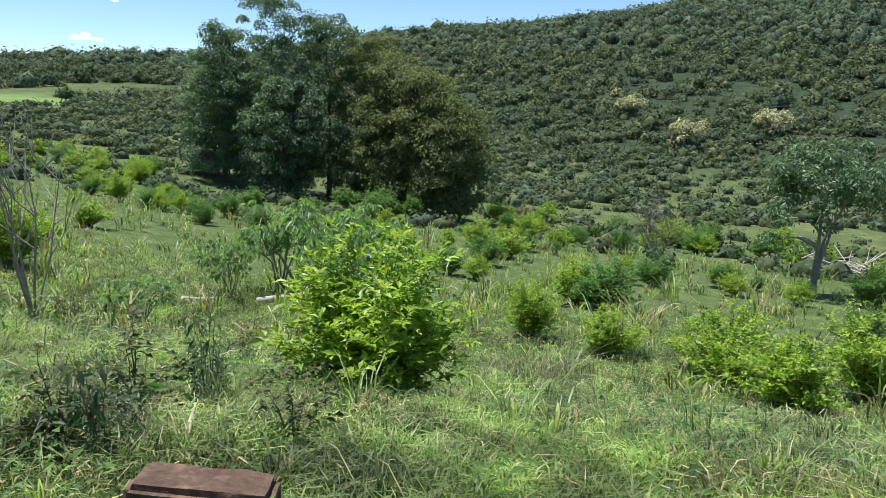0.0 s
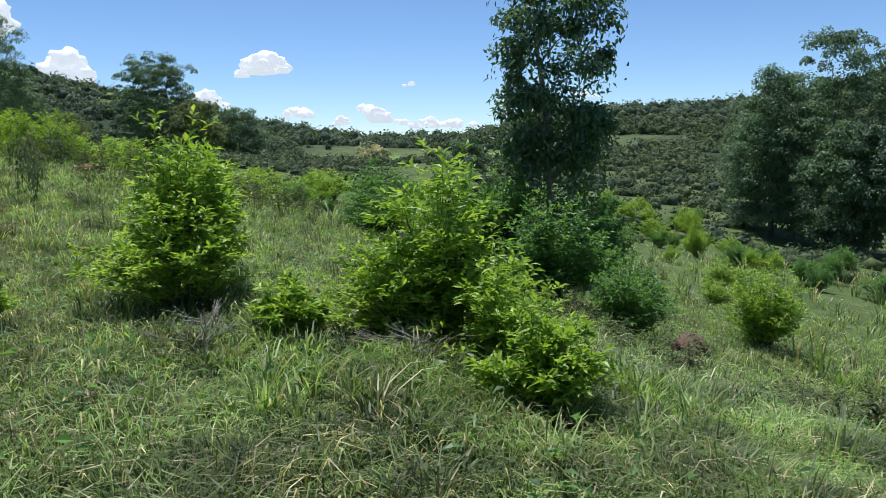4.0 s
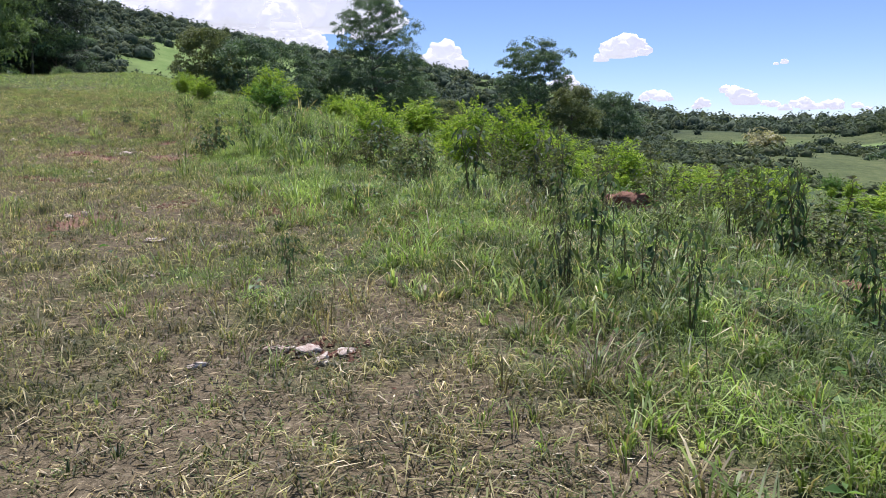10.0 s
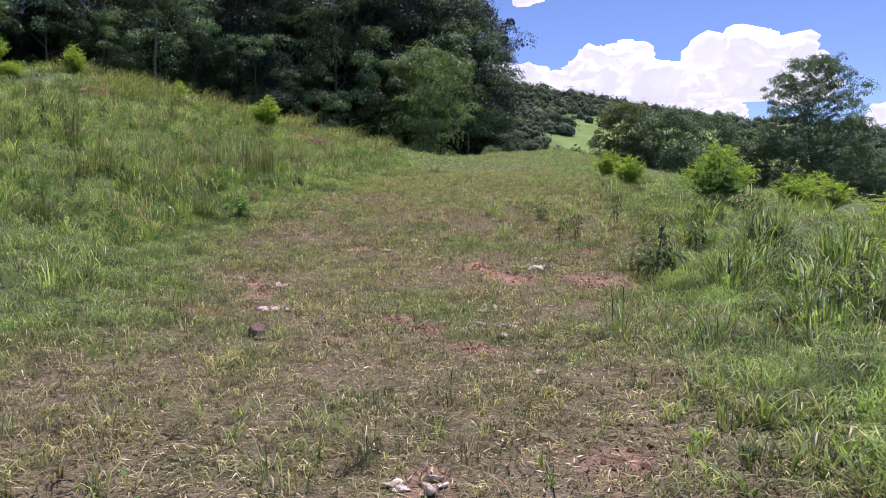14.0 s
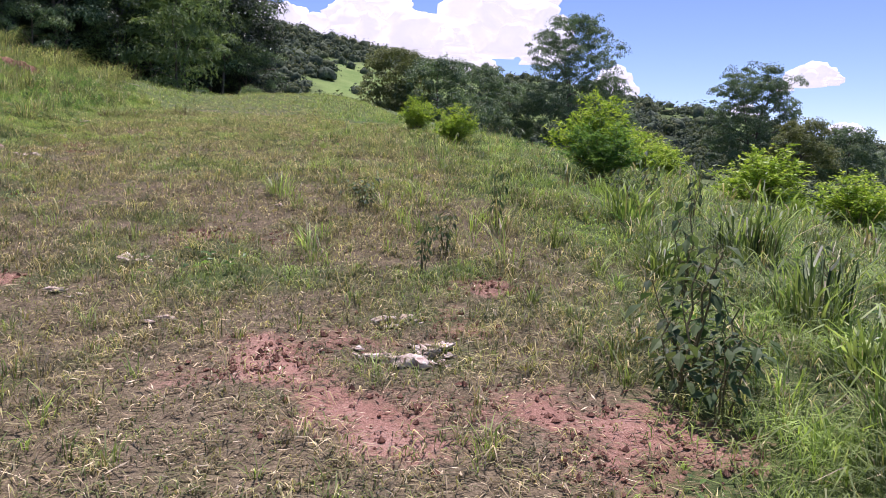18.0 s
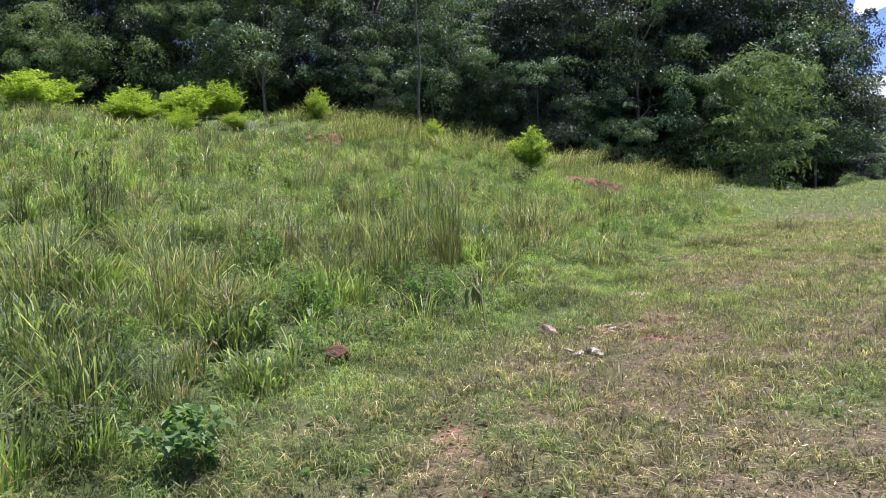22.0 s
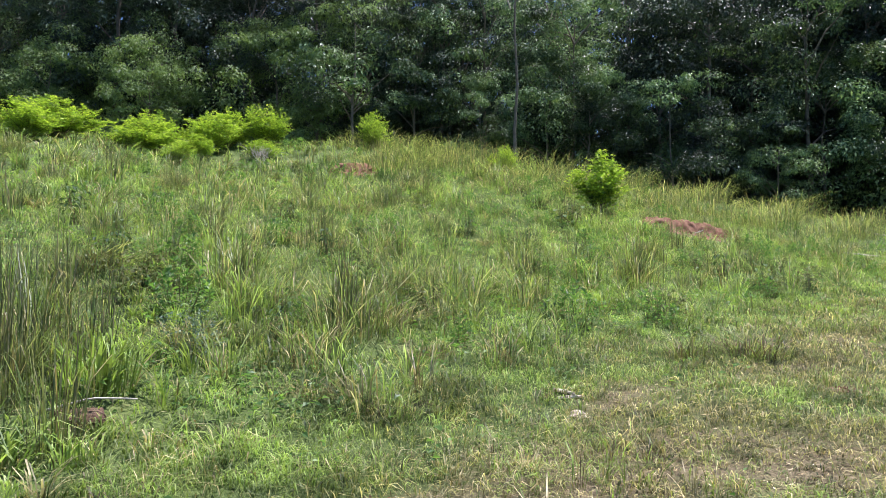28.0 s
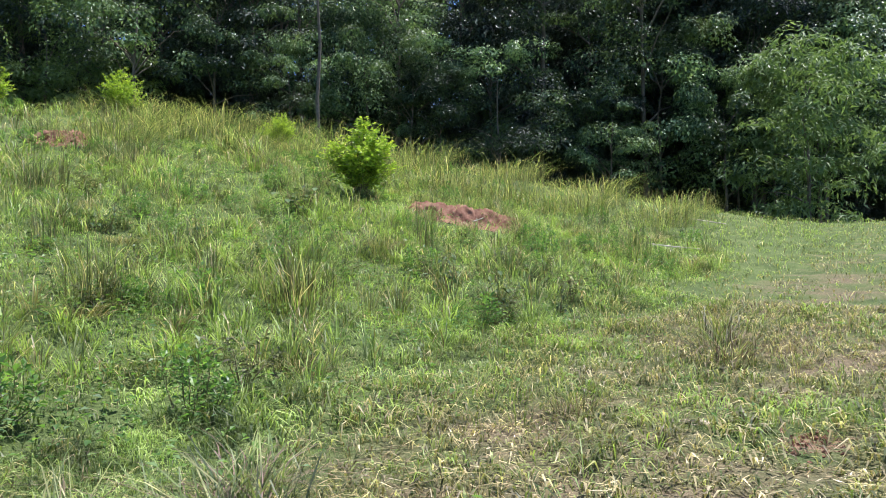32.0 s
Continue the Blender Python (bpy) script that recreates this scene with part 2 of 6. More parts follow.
LEAF_DRY = leaf_material("leaf_dry", [(0.0, (0.100, 0.060, 0.044)), (0.5, (0.180, 0.120, 0.088)), (1.0, (0.300, 0.220, 0.163))], rough=0.8, through_light=0.1)
GRASS_GREEN = leaf_material("grass_green", [(0.0, (0.048, 0.085, 0.032)), (0.35, (0.138, 0.20, 0.064)), (0.75, (0.24, 0.31, 0.098)), (0.93, (0.33, 0.40, 0.17)), (1.0, (0.48, 0.47, 0.29))], rough=0.5, through_light=0.4, patch=0.35, patch_to=(0.24, 0.33, 0.07), patch_amount=0.6, spec=0.4, tuft=2.2)
GRASS_OLIVE = leaf_material("grass_olive", [(0.0, (0.05, 0.062, 0.022)), (0.4, (0.13, 0.155, 0.05)), (0.75, (0.30, 0.285, 0.115)), (0.92, (0.45, 0.40, 0.21)), (1.0, (0.64, 0.56, 0.33))], rough=0.5, through_light=0.4, patch=1.1, patch_to=(0.15, 0.21, 0.07), patch_amount=0.5, tuft=4.2)
GRASS_DRY = leaf_material("grass_dry", [(0.0, (0.11, 0.10, 0.045)), (0.45, (0.25, 0.205, 0.11)), (0.8, (0.44, 0.36, 0.21)), (1.0, (0.64, 0.56, 0.40))], rough=0.5, through_light=0.3, patch=0.9, patch_to=(0.19, 0.18, 0.09), patch_amount=0.4, tuft=4.6)
GRASS_TALL = leaf_material("grass_tall", [(0.0, (0.055, 0.095, 0.036)), (0.5, (0.17, 0.22, 0.085)), (0.85, (0.32, 0.32, 0.165)), (1.0, (0.52, 0.48, 0.31))], rough=0.45, through_light=0.42, tuft=2.6)
STALK = leaf_material("dark_stalk", [(0.0, (0.06, 0.07, 0.03)), (0.5, (0.12, 0.13, 0.06)), (1.0, (0.24, 0.20, 0.11))], rough=0.6, through_light=0.2)
BARK = solid_material("bark", [(0.3, (0.07, 0.055, 0.04)), (0.7, (0.22, 0.19, 0.15))], 5, 0.95, 0.7, 22, 0.02)
BARK_PALE = solid_material("bark_pale", [(0.3, (0.20, 0.17, 0.13)), (0.7, (0.42, 0.38, 0.32))], 5, 0.9, 0.5, 25, 0.01)
STEM = solid_material("stem", [(0.3, (0.10, 0.09, 0.04)), (0.7, (0.20, 0.18, 0.08))], 8, 0.9, 0.2)
ROCK_PINK = solid_material("rock_pink", [(0.32, (0.18, 0.10, 0.07)), (0.44, (0.52, 0.40, 0.30)), (0.6, (0.82, 0.74, 0.60))], 14, 0.9, 1.0, 40, 0.02)
ROCK_TAN = solid_material("rock_tan", [(0.3, (0.24, 0.14, 0.10)), (0.5, (0.40, 0.27, 0.20)), (0.75, (0.60, 0.48, 0.38))], 8, 0.9, 0.9, 30, 0.015)
LITTER = leaf_material("litter", [(0.0, (0.08, 0.055, 0.035)), (0.4, (0.24, 0.175, 0.10)), (0.75, (0.48, 0.38, 0.24)), (1.0, (0.74, 0.65, 0.48))], rough=0.7, through_light=0.15, spec=0.2, tuft=5.0)
ROCK_BROWN = solid_material("rock_brown", [(0.3, (0.10, 0.06, 0.045)), (0.55, (0.21, 0.13, 0.10)), (0.8, (0.36, 0.27, 0.22))], 5, 0.9, 0.7, 24, 0.012)
ROCK_DARK = solid_material("rock_dark", [(0.3, (0.05, 0.032, 0.022)), (0.5, (0.13, 0.078, 0.052)), (0.66, (0.24, 0.155, 0.105)), (0.8, (0.46, 0.35, 0.26))], 7, 0.9, 1.0, 30, 0.02)
WOOD_PALE = solid_material("wood_weathered", [(0.3, (0.30, 0.26, 0.20)), (0.7, (0.58, 0.53, 0.45))], 10, 0.9, 0.5, 60, 0.004)
SOIL_RED = solid_material("soil_red", [(0.25, (0.09, 0.044, 0.028)), (0.5, (0.22, 0.112, 0.07)), (0.8, (0.40, 0.245, 0.16))], 4, 0.95, 0.9, 30, 0.02)
# leaf colours of the far hills, greyed to imitate haze
LEAF_WOODS = leaf_material("leaf_woods", [(0.0, (0.05, 0.072, 0.05)), (0.5, (0.08, 0.108, 0.072)), (1.0, (0.125, 0.155, 0.10))], rough=0.9, through_light=0.15, patch=0.03, patch_to=(0.085, 0.115, 0.05), patch_amount=0.4, spec=0.08, tuft=1.6, deep=(0.65, 1.25))
LEAF_SCRUB = leaf_material("leaf_scrub", [(0.0, (0.06, 0.08, 0.045)), (0.5, (0.095, 0.118, 0.062)), (1.0, (0.15, 0.165, 0.085))], rough=0.9, through_light=0.15, patch=0.08, patch_to=(0.07, 0.10, 0.04), spec=0.08, tuft=1.8, deep=(0.65, 1.25))


def cloud_material():
    m, n, links, b, out = material("cloud_white")
    b.inputs["Base Color"].default_value = (0.36, 0.36, 0.37, 1)
    b.inputs["Roughness"].default_value = 1.0
    b.inputs["Specular IOR Level"].default_value = 0.0
    # added glow stands in for sunlight scattered inside the cloud
    b.inputs["Emission Color"].default_value = (0.97, 0.97, 1.0, 1)
    b.inputs["Emission Strength"].default_value = 0.6
    return m


CLOUD = cloud_material()
PETAL = leaf_material("petal_pale", [(0.0, (0.20, 0.22, 0.11)), (0.3, (0.42, 0.40, 0.24)), (1.0, (0.66, 0.60, 0.36))], rough=0.7, through_light=0.2)
# ---- the lie of the land ----
LINE_Y = (-60, 0, 8, 15, 18, 21, 25.6, 30, 35, 39, 45, 52, 60, 75, 92, 130)
LINE_X = (2, 1.1, 0.75, 0.9, 0.6, -0.5, -1.5, -3.2, -4.5, -4.5, -5.6, -7.0, -8.2, -10.5, -13, -18)
RISE_Y = (-60, -20, 0, 5, 8, 13, 18, 22, 27, 31, 35, 39, 45, 53, 60, 75, 92, 130)
RISE_Z = (-2, -1.0, -0.57, -0.46, -0.29, -0.02, 0.35, 0.62, 0.88, 1.22, 1.82, 2.25, 2.85, 3.3, 3.8, 5.2, 6.9, 8.5)
RIDGE_AZ = (-180, -150, -125, -105, -95, -84, -75, -61, -50, -43.5, -40, -26, -20, -12, -5, 0, 8, 20, 40, 70, 100, 140, 180)
RIDGE_EL = (2.5, 3, 5.5, 7.0, 6.8, 5.3, 4.4, 2.7, 2.6, 1.0, 1.0, 2.8, 4.2, 5.9, 6.6, 7.3, 8.4, 9, 8, 6, 4, 3, 2.5)
BROW_X = (-90, -48, -36, -33, -28.3, -23, -18, -14, -11)
BROW_Y = (-10, 36, 50, 55.5, 62.5, 69, 76, 86, 140)
FALL_Z = (0, 0, -0.15, -0.8, -2.0, -3.8, -5.4, -8.2, -9.4, -9.8, -9.8)
FALL_D = (-9, 2.2, 3.6, 6.5, 11.5, 20, 32, 58, 85, 110, 9000)


def soft_curve(x, xs, ys):
    """A curve through the given knots, rounded off."""
    xs, ys = np.asarray(xs, float), np.asarray(ys, float)
    m = np.gradient(ys, xs)
    x = np.clip(x, xs[0], xs[-1])
    i = np.clip(np.searchsorted(xs, x) - 1, 0, len(xs) - 2)
    h = xs[i + 1] - xs[i]
    t = (x - xs[i]) / h
    a, b = ys[i], ys[i + 1]
    k = np.minimum(np.abs(b - a) / h * 2.5, 1e9)
    m0, m1 = np.clip(m[i], -k, k), np.clip(m[i + 1], -k, k)
    return (2 * t**3 - 3 * t**2 + 1) * a + (t**3 - 2 * t**2 + t) * h * m0 + (-2 * t**3 + 3 * t**2) * b + (t**3 - t**2) * h * m1


def waves(x, y, scale, seed, octaves=3):
    """Smooth uneven ground: sums of crossed sine waves, about -1 to 1."""
    rng = np.random.default_rng(seed)
    out, total = 0.0 * x, 0.0
    for o in range(octaves):
        for k in range(4):
            a, p, q = rng.uniform(0, 6.28), rng.uniform(0, 6.28), rng.uniform(0.75, 1.3)
            out = out + np.sin((x * np.cos(a) + y * np.sin(a)) * 6.28 / scale * 2**o * q + p) * 0.55**o
        total += 2.4 * 0.55**o
    return out / total


def ease(t):
    t = np.clip(t, 0, 1)
    return t * t * (3 - 2 * t)


def land(x, y):
    """The ground's height."""
    x, y = np.asarray(x, float), np.asarray(y, float)
    d = x - soft_curve(y, LINE_Y, LINE_X)
    z = soft_curve(y, RISE_Y, RISE_Z)
    west = np.logaddexp(0, (-d - 4.2) / 0.8) * 0.8
    z = z + (0.25 + 0.06 * ease((y - 48) / 10)) * np.minimum(west, 70) + np.interp(d - 3.2 * ease((y - 15) / 9), FALL_D, FALL_Z)
    z = z - 0.58 * np.exp(-(((d - 9.5) / 4) ** 2)) * (1 - ease((y - 8) / 9))
    behind = np.clip(y - np.interp(x, BROW_X, BROW_Y), 0, 16)
    z = z - 0.27 * behind * ease(behind / 3)
    r = np.hypot(x, y - 20)
    az = np.degrees(np.arctan2(-x, y - 20))
    el = np.radians(soft_curve(az, RIDGE_AZ, RIDGE_EL))
    ridge = 420 + 60 * np.sin(np.radians(az) * 3 + 1)
    top = np.tan(el) * ridge - 6.5 + 4 * ease((-az - 30) / 15)
    t = (r - 95) / (ridge - 95)
    up = ease(t) * np.where(t > 1, np.maximum(0.25, 1 - 0.15 * (t - 1)), 1)
    z = z * (1 - ease((r - 90) / 160)) + top * up - 6 * ease((r - 90) / 160) * (1 - ease(t))
    rough = np.minimum(1, r / 400)
    z = z + 0.05 * waves(x, y, 3.1, 4) * ease((np.abs(d) - 0.5) / 3) + 0.016 * waves(x, y, 0.9, 7) + 6 * rough * ease((r - 110) / 200) * waves(x, y, 190, 5) * (1 - 0.8 * ease((t - 0.7) / 0.3))
    return z


def land_at(x, y):
    return float(land(np.array([float(x)]), np.array([float(y)]))[0])
# ---- plants ----
def bush_parts(seed, height, width, stems, per_stem, leaf, mat_leaf, mat_stem, upright=0.6, leaf_ratio=0.3, bare=0.03, droop=0.3, apart=False):
    """Many thin stems from one foot, each with leaves along it: stem mesh and foliage mesh."""
    rng = np.random.default_rng(seed)
    paths, radii, P, D, N, L = [], [], [], [], [], []
    for k in range(stems):
        a = rng.uniform(0, 2 * np.pi)
        reach = width * 0.5 * np.sqrt(rng.uniform(0, 1))
        top = height * (1.08 - 0.5 * (reach / (width * 0.5)) ** 2) * rng.uniform(0.75, 1.05)
        foot = np.array([np.cos(a), np.sin(a), 0]) * reach * 0.45
        end = np.array([np.cos(a) * reach, np.sin(a) * reach, top])
        u = np.linspace(0, 1, 7)[:, None]
        belly = np.array([np.cos(a), np.sin(a), 0]) * reach * (1 - upright) * 0.8
        p = foot * (1 - u) + end * u + belly * np.sin(u * np.pi) * 0.6 + rng.normal(0, 0.02 * height, (7, 3)) * u
        p[0, 2] = -0.05
        paths.append(p)
        radii.append(np.linspace(0.0035 * height + 0.003, 0.0012, 7))
        m = per_stem
        s = np.sort(rng.uniform(bare, 1, m)) * 6
        i = np.minimum(s.astype(int), 5)
        q = p[i] + (p[i + 1] - p[i]) * (s - i)[:, None]
        d0 = unit(p[i + 1] - p[i])
        b = np.arange(m) * 2.4 + rng.uniform(0, 6.3)
        around = np.stack([np.cos(b), np.sin(b), rng.uniform(-0.15, 0.4, m)], -1)
        twig = rng.uniform(0.0, 0.2, m)[:, None] * height * np.maximum(0.05, 1.0 - s[:, None] / 6)
        P.append(q + unit(around) * twig)
        D.append(around + d0 * (0.2 + 0.9 * (s[:, None] / 6) ** 3) + rng.normal(0, 0.25, (m, 3)))
        N.append(np.array([0, 0, 1.0]) + rng.normal(0, 0.35, (m, 3)))
        L.append(leaf * rng.uniform(0.55, 1.15, m) * (0.85 + 0.35 * (s / 6) ** 3))
    P, D, N, L = (np.concatenate(x) for x in (P, D, N, L))
    v, f = leaves(P, D, N, L, L * leaf_ratio, droop)
    crown = ("foliage", mesh_of("foliage", v, f, mat_leaf))
    if apart:
        return [("stem", mesh_of("stem", *tubes([p], [r], 4), mat_stem, True)) for p, r in zip(paths, radii)] + [crown]
    return [("twig", mesh_of("twig", *tubes(paths, radii, 4), mat_stem, True)), crown]


def leafy_bush(seed, height, width, clumps, per, leaf, mat_leaf, mat_stem, ratio=0.5, clump=0.2, apart=False, low=0.12):
    """A bush of leafy clumps, each at the end of a stem from the one foot."""
    rng = np.random.default_rng(seed)
    d = sphere_dirs(clumps, rng, 0.0)
    c = unit(d * np.array([1, 1, 0])) * rng.uniform(0.02, 1.0, clumps)[:, None] ** 0.5 * width * 0.44
    c[:, 2] = height * (low + (0.92 - low) * np.sqrt(np.maximum(0, 1 - (np.hypot(c[:, 0], c[:, 1]) / (width * 0.5)) ** 2)) * rng.uniform(0.03, 1.12, clumps) ** 0.75)
    u = np.linspace(0, 1, 5)[:, None]
    paths = [np.array([0, 0, -0.05]) * (1 - u) + q * u ** np.array([1.4, 1.4, 1.0]) + rng.normal(0, 0.015 * height, (5, 3)) * u for q in c]
    radii = [np.linspace(0.008 * height + 0.002, 0.002, 5)] * clumps
    n = clumps * per
    ci = np.repeat(np.arange(clumps), per)
    size = (clump * (height + width) * 0.5 * rng.uniform(0.6, 1.25, clumps))[ci][:, None]
    e = unit(sphere_dirs(n, rng, -0.5) + np.array([0, 0, 0.2]))
    P = c[ci] + e * size * rng.uniform(0.35, 1.0, n)[:, None] ** 0.7 * np.array([1, 1, 0.9])
    P[:, 2] = np.maximum(P[:, 2], 0.03)
    D = e * np.array([1, 1, 0.35]) + np.cross(e, rng.normal(0, 1, (n, 3))) * 0.7 + np.array([0, 0, 0.15])
    N = np.array([0, 0, 0.8]) + e * 0.6 + rng.normal(0, 0.35, (n, 3))
    L = leaf * rng.uniform(0.55, 1.25, n)
    v, f = leaves(P, D, N, L, L * ratio, 0.35)
    crown = ("foliage", mesh_of("foliage", v, f, mat_leaf))
    if apart:
        return [("stem", mesh_of("stem", *tubes([q], [r], 4), mat_stem, True)) for q, r in zip(paths, radii)] + [crown]
    return [("twig", mesh_of("twig", *tubes(paths, radii, 4), mat_stem, True)), crown]


def shoot_bush(seed, height, width, shoots, twigs, per, leaf, mat_leaf, mat_stem, ratio=0.36, skirt=0.35, apart=False, droop=0.3):
    """A bush of uneven leafy shoots: each bears short side twigs with leaves set along them."""
    rng = np.random.default_rng(seed)
    paths, radii, P, D, N, L = [], [], [], [], [], []
    up = np.array([0, 0, 1.0])
    lobes = rng.uniform(0.6, 1.2, 5)
    for k in range(shoots):
        a = rng.uniform(0, 2 * np.pi)
        side = np.array([np.cos(a), np.sin(a), 0])
        q = rng.uniform(0.05, 1.0) ** 0.6
        reach = width * 0.5 * q * lobes[int(a / 6.2832 * 5) % 5]
        top = height * (1.0 - (1 - skirt) * q**2.2) * rng.uniform(0.5, 1.06)
        u = np.linspace(0, 1, 6)[:, None]
        p = side * (0.06 * width * q + reach * u**1.25) + up * top * u**0.85 + rng.normal(0, 0.025 * height, (6, 3)) * u
        p[0, 2] = -0.05
        paths.append(p)
        radii.append(np.linspace(0.004 * height + 0.003, 0.0015, 6))
        m = twigs + 1
        t = np.append(rng.uniform(0.18, 0.97, twigs), 0.86) * 5
        i = np.minimum(t.astype(int), 4)
        foot = p[i] + (p[i + 1] - p[i]) * (t - i)[:, None]
        b = np.arange(m) * 2.4 + rng.uniform(0, 6.3)
        way = np.stack([np.cos(b), np.sin(b), rng.uniform(0.1, 0.9, m)], -1) + side * 0.4
        way[-1] = p[5] - p[4]
        way = unit(way)
        size = height * 0.2 * rng.uniform(0.5, 1.25, m) * (1.25 - 0.12 * t)
        v = (np.arange(per) + rng.uniform(0.2, 1.0, (m, per))) / per
        w = (foot[:, None] + way[:, None] * (size[:, None] * v)[..., None]).reshape(-1, 3)
        c = (np.arange(per) * 2.4)[None] + rng.uniform(0, 6.3, (m, 1))
        d = np.stack([np.cos(c), np.sin(c), rng.uniform(-0.15, 0.35, c.shape)], -1) + way[:, None] * (0.35 + 0.8 * v[..., None] ** 2)
        P.append(w)
        D.append(d.reshape(-1, 3) + rng.normal(0, 0.2, (m * per, 3)))
        N.append(up + rng.normal(0, 0.4, (m * per, 3)))
        L.append((leaf * rng.uniform(0.6, 1.2, (m, per)) * (0.8 + 0.35 * v)).ravel())
    P, D, N, L = (np.concatenate(x) for x in (P, D, N, L))
    P[:, 2] = np.maximum(P[:, 2], 0.02)
    crown = ("foliage", mesh_of("foliage", *leaves(P, D, N, L, L * ratio, droop), mat_leaf))
    if apart:
        return [("stem", mesh_of("stem", *tubes([p], [r], 4), mat_stem, True)) for p, r in zip(paths, radii)] + [crown]
    return [("twig", mesh_of("twig", *tubes(paths, radii, 4), mat_stem, True)), crown]


def gaunt_weed(seed, height, width, stems, per, leaf, mat_leaf, mat_stem, ratio=0.55):
    """A few thin upright stems with broad leaves hanging from short stalks, and gaps between."""
    rng = np.random.default_rng(seed)
    paths, radii, P, D, N, L = [], [], [], [], [], []
    for k in range(stems):
        a = rng.uniform(0, 6.28)
        out = np.array([np.cos(a), np.sin(a), 0]) * width * 0.5 * rng.uniform(0.1, 0.9)
        u = np.linspace(0, 1, 6)[:, None]
        p = out * (0.2 + 0.8 * u**1.4) + np.array([0, 0, 1.0]) * height * rng.uniform(0.5, 1.02) * u + rng.normal(0, 0.03 * height, (6, 3)) * u
        p[0, 2] = -0.04
        paths.append(p)
        radii.append(np.linspace(0.007, 0.0025, 6))
        t = np.sort(rng.uniform(0.22, 1.0, per)) * 5
        i = np.minimum(t.astype(int), 4)
        q = p[i] + (p[i + 1] - p[i]) * (t - i)[:, None]
        b = np.arange(per) * 2.4 + rng.uniform(0, 6.3)
        arm = np.stack([np.cos(b), np.sin(b), 0.5 + 0 * b], -1)
        size = rng.uniform(0.3, 1.0, per) * leaf * 0.9
        e = q + arm * size[:, None]
        paths += [np.array([c, (c + f) / 2 + np.array([0, 0, 0.01]), f]) for c, f in zip(q, e)]
        radii += [np.array([0.003, 0.002, 0.0012])] * per
        P.append(e)
        D.append(np.stack([np.cos(b), np.sin(b), rng.uniform(-1.3, 0.2, per)], -1))
        N.append(np.stack([np.cos(b), np.sin(b), 0.8 + 0 * b], -1) + rng.normal(0, 0.3, (per, 3)))
        L.append(leaf * rng.uniform(0.55, 1.2, per))
    P, D, N, L = (np.concatenate(x) for x in (P, D, N, L))
    return [("twig", mesh_of("twig", *tubes(paths, radii, 4), mat_stem, True)), ("foliage", mesh_of("foliage", *leaves(P, D, N, L, L * ratio, 0.6), mat_leaf))]


def palmate_shrub(seed, height, width, stems, mat_leaf, mat_stem):
    """Bare pale crooked stems that fork, with heads of large fingered drooping leaves at their ends."""
    rng = np.random.default_rng(seed)
    out, P, D, N, L = [], [], [], [], []
    for k in range(stems):
        a = k * 2.4 + rng.uniform(-0.5, 0.5)
        side = np.array([np.cos(a), np.sin(a), 0])
        u = np.linspace(0, 1, 7)[:, None]
        p = side * width * 0.42 * rng.uniform(0.3, 1.0) * u**1.2 + np.array([0, 0, 1.0]) * height * rng.uniform(0.55, 0.95) * u + rng.normal(0, 0.035 * height, (7, 3)) * u
        p[0, 2] = -0.05
        paths, radii, heads = [p], [np.linspace(0.02, 0.008, 7)], [p[-1]]
        for j in range(3):
            i = rng.integers(3, 6)
            b = rng.uniform(0, 6.28)
            e = p[i] + np.array([np.cos(b), np.sin(b), rng.uniform(0.3, 1.0)]) * height * rng.uniform(0.15, 0.3)
            paths.append(np.array([p[i], (p[i] + e) / 2 + rng.normal(0, 0.02, 3), e]))
            radii.append(np.array([0.011, 0.008, 0.005]))
            heads.append(e)
        out.append(("stem", mesh_of("stem", *tubes(paths, radii, 5), mat_stem, True)))
        for h in heads:
            n = rng.integers(5, 10)
            b = np.arange(n) * 2.4 + rng.uniform(0, 6.3)
            c = h + np.stack([np.cos(b), np.sin(b), rng.uniform(-0.5, 0.7, n)], -1) * height * rng.uniform(0.06, 0.15, n)[:, None]
            for g in np.linspace(-1.1, 1.1, 5):
                P.append(c)
                D.append(np.stack([np.cos(b + g), np.sin(b + g), rng.uniform(-0.9, -0.1, n)], -1))
                N.append(np.stack([np.cos(b), np.sin(b), 1.2 + 0 * b], -1) + rng.normal(0, 0.2, (n, 3)))
                L.append(rng.uniform(0.12, 0.2, n) * (1 - 0.25 * abs(g)))
    P, D, N, L = (np.concatenate(x) for x in (P, D, N, L))
    return out + [("foliage", mesh_of("foliage", *leaves(P, D, N, L, L * 0.36, 0.4), mat_leaf))]


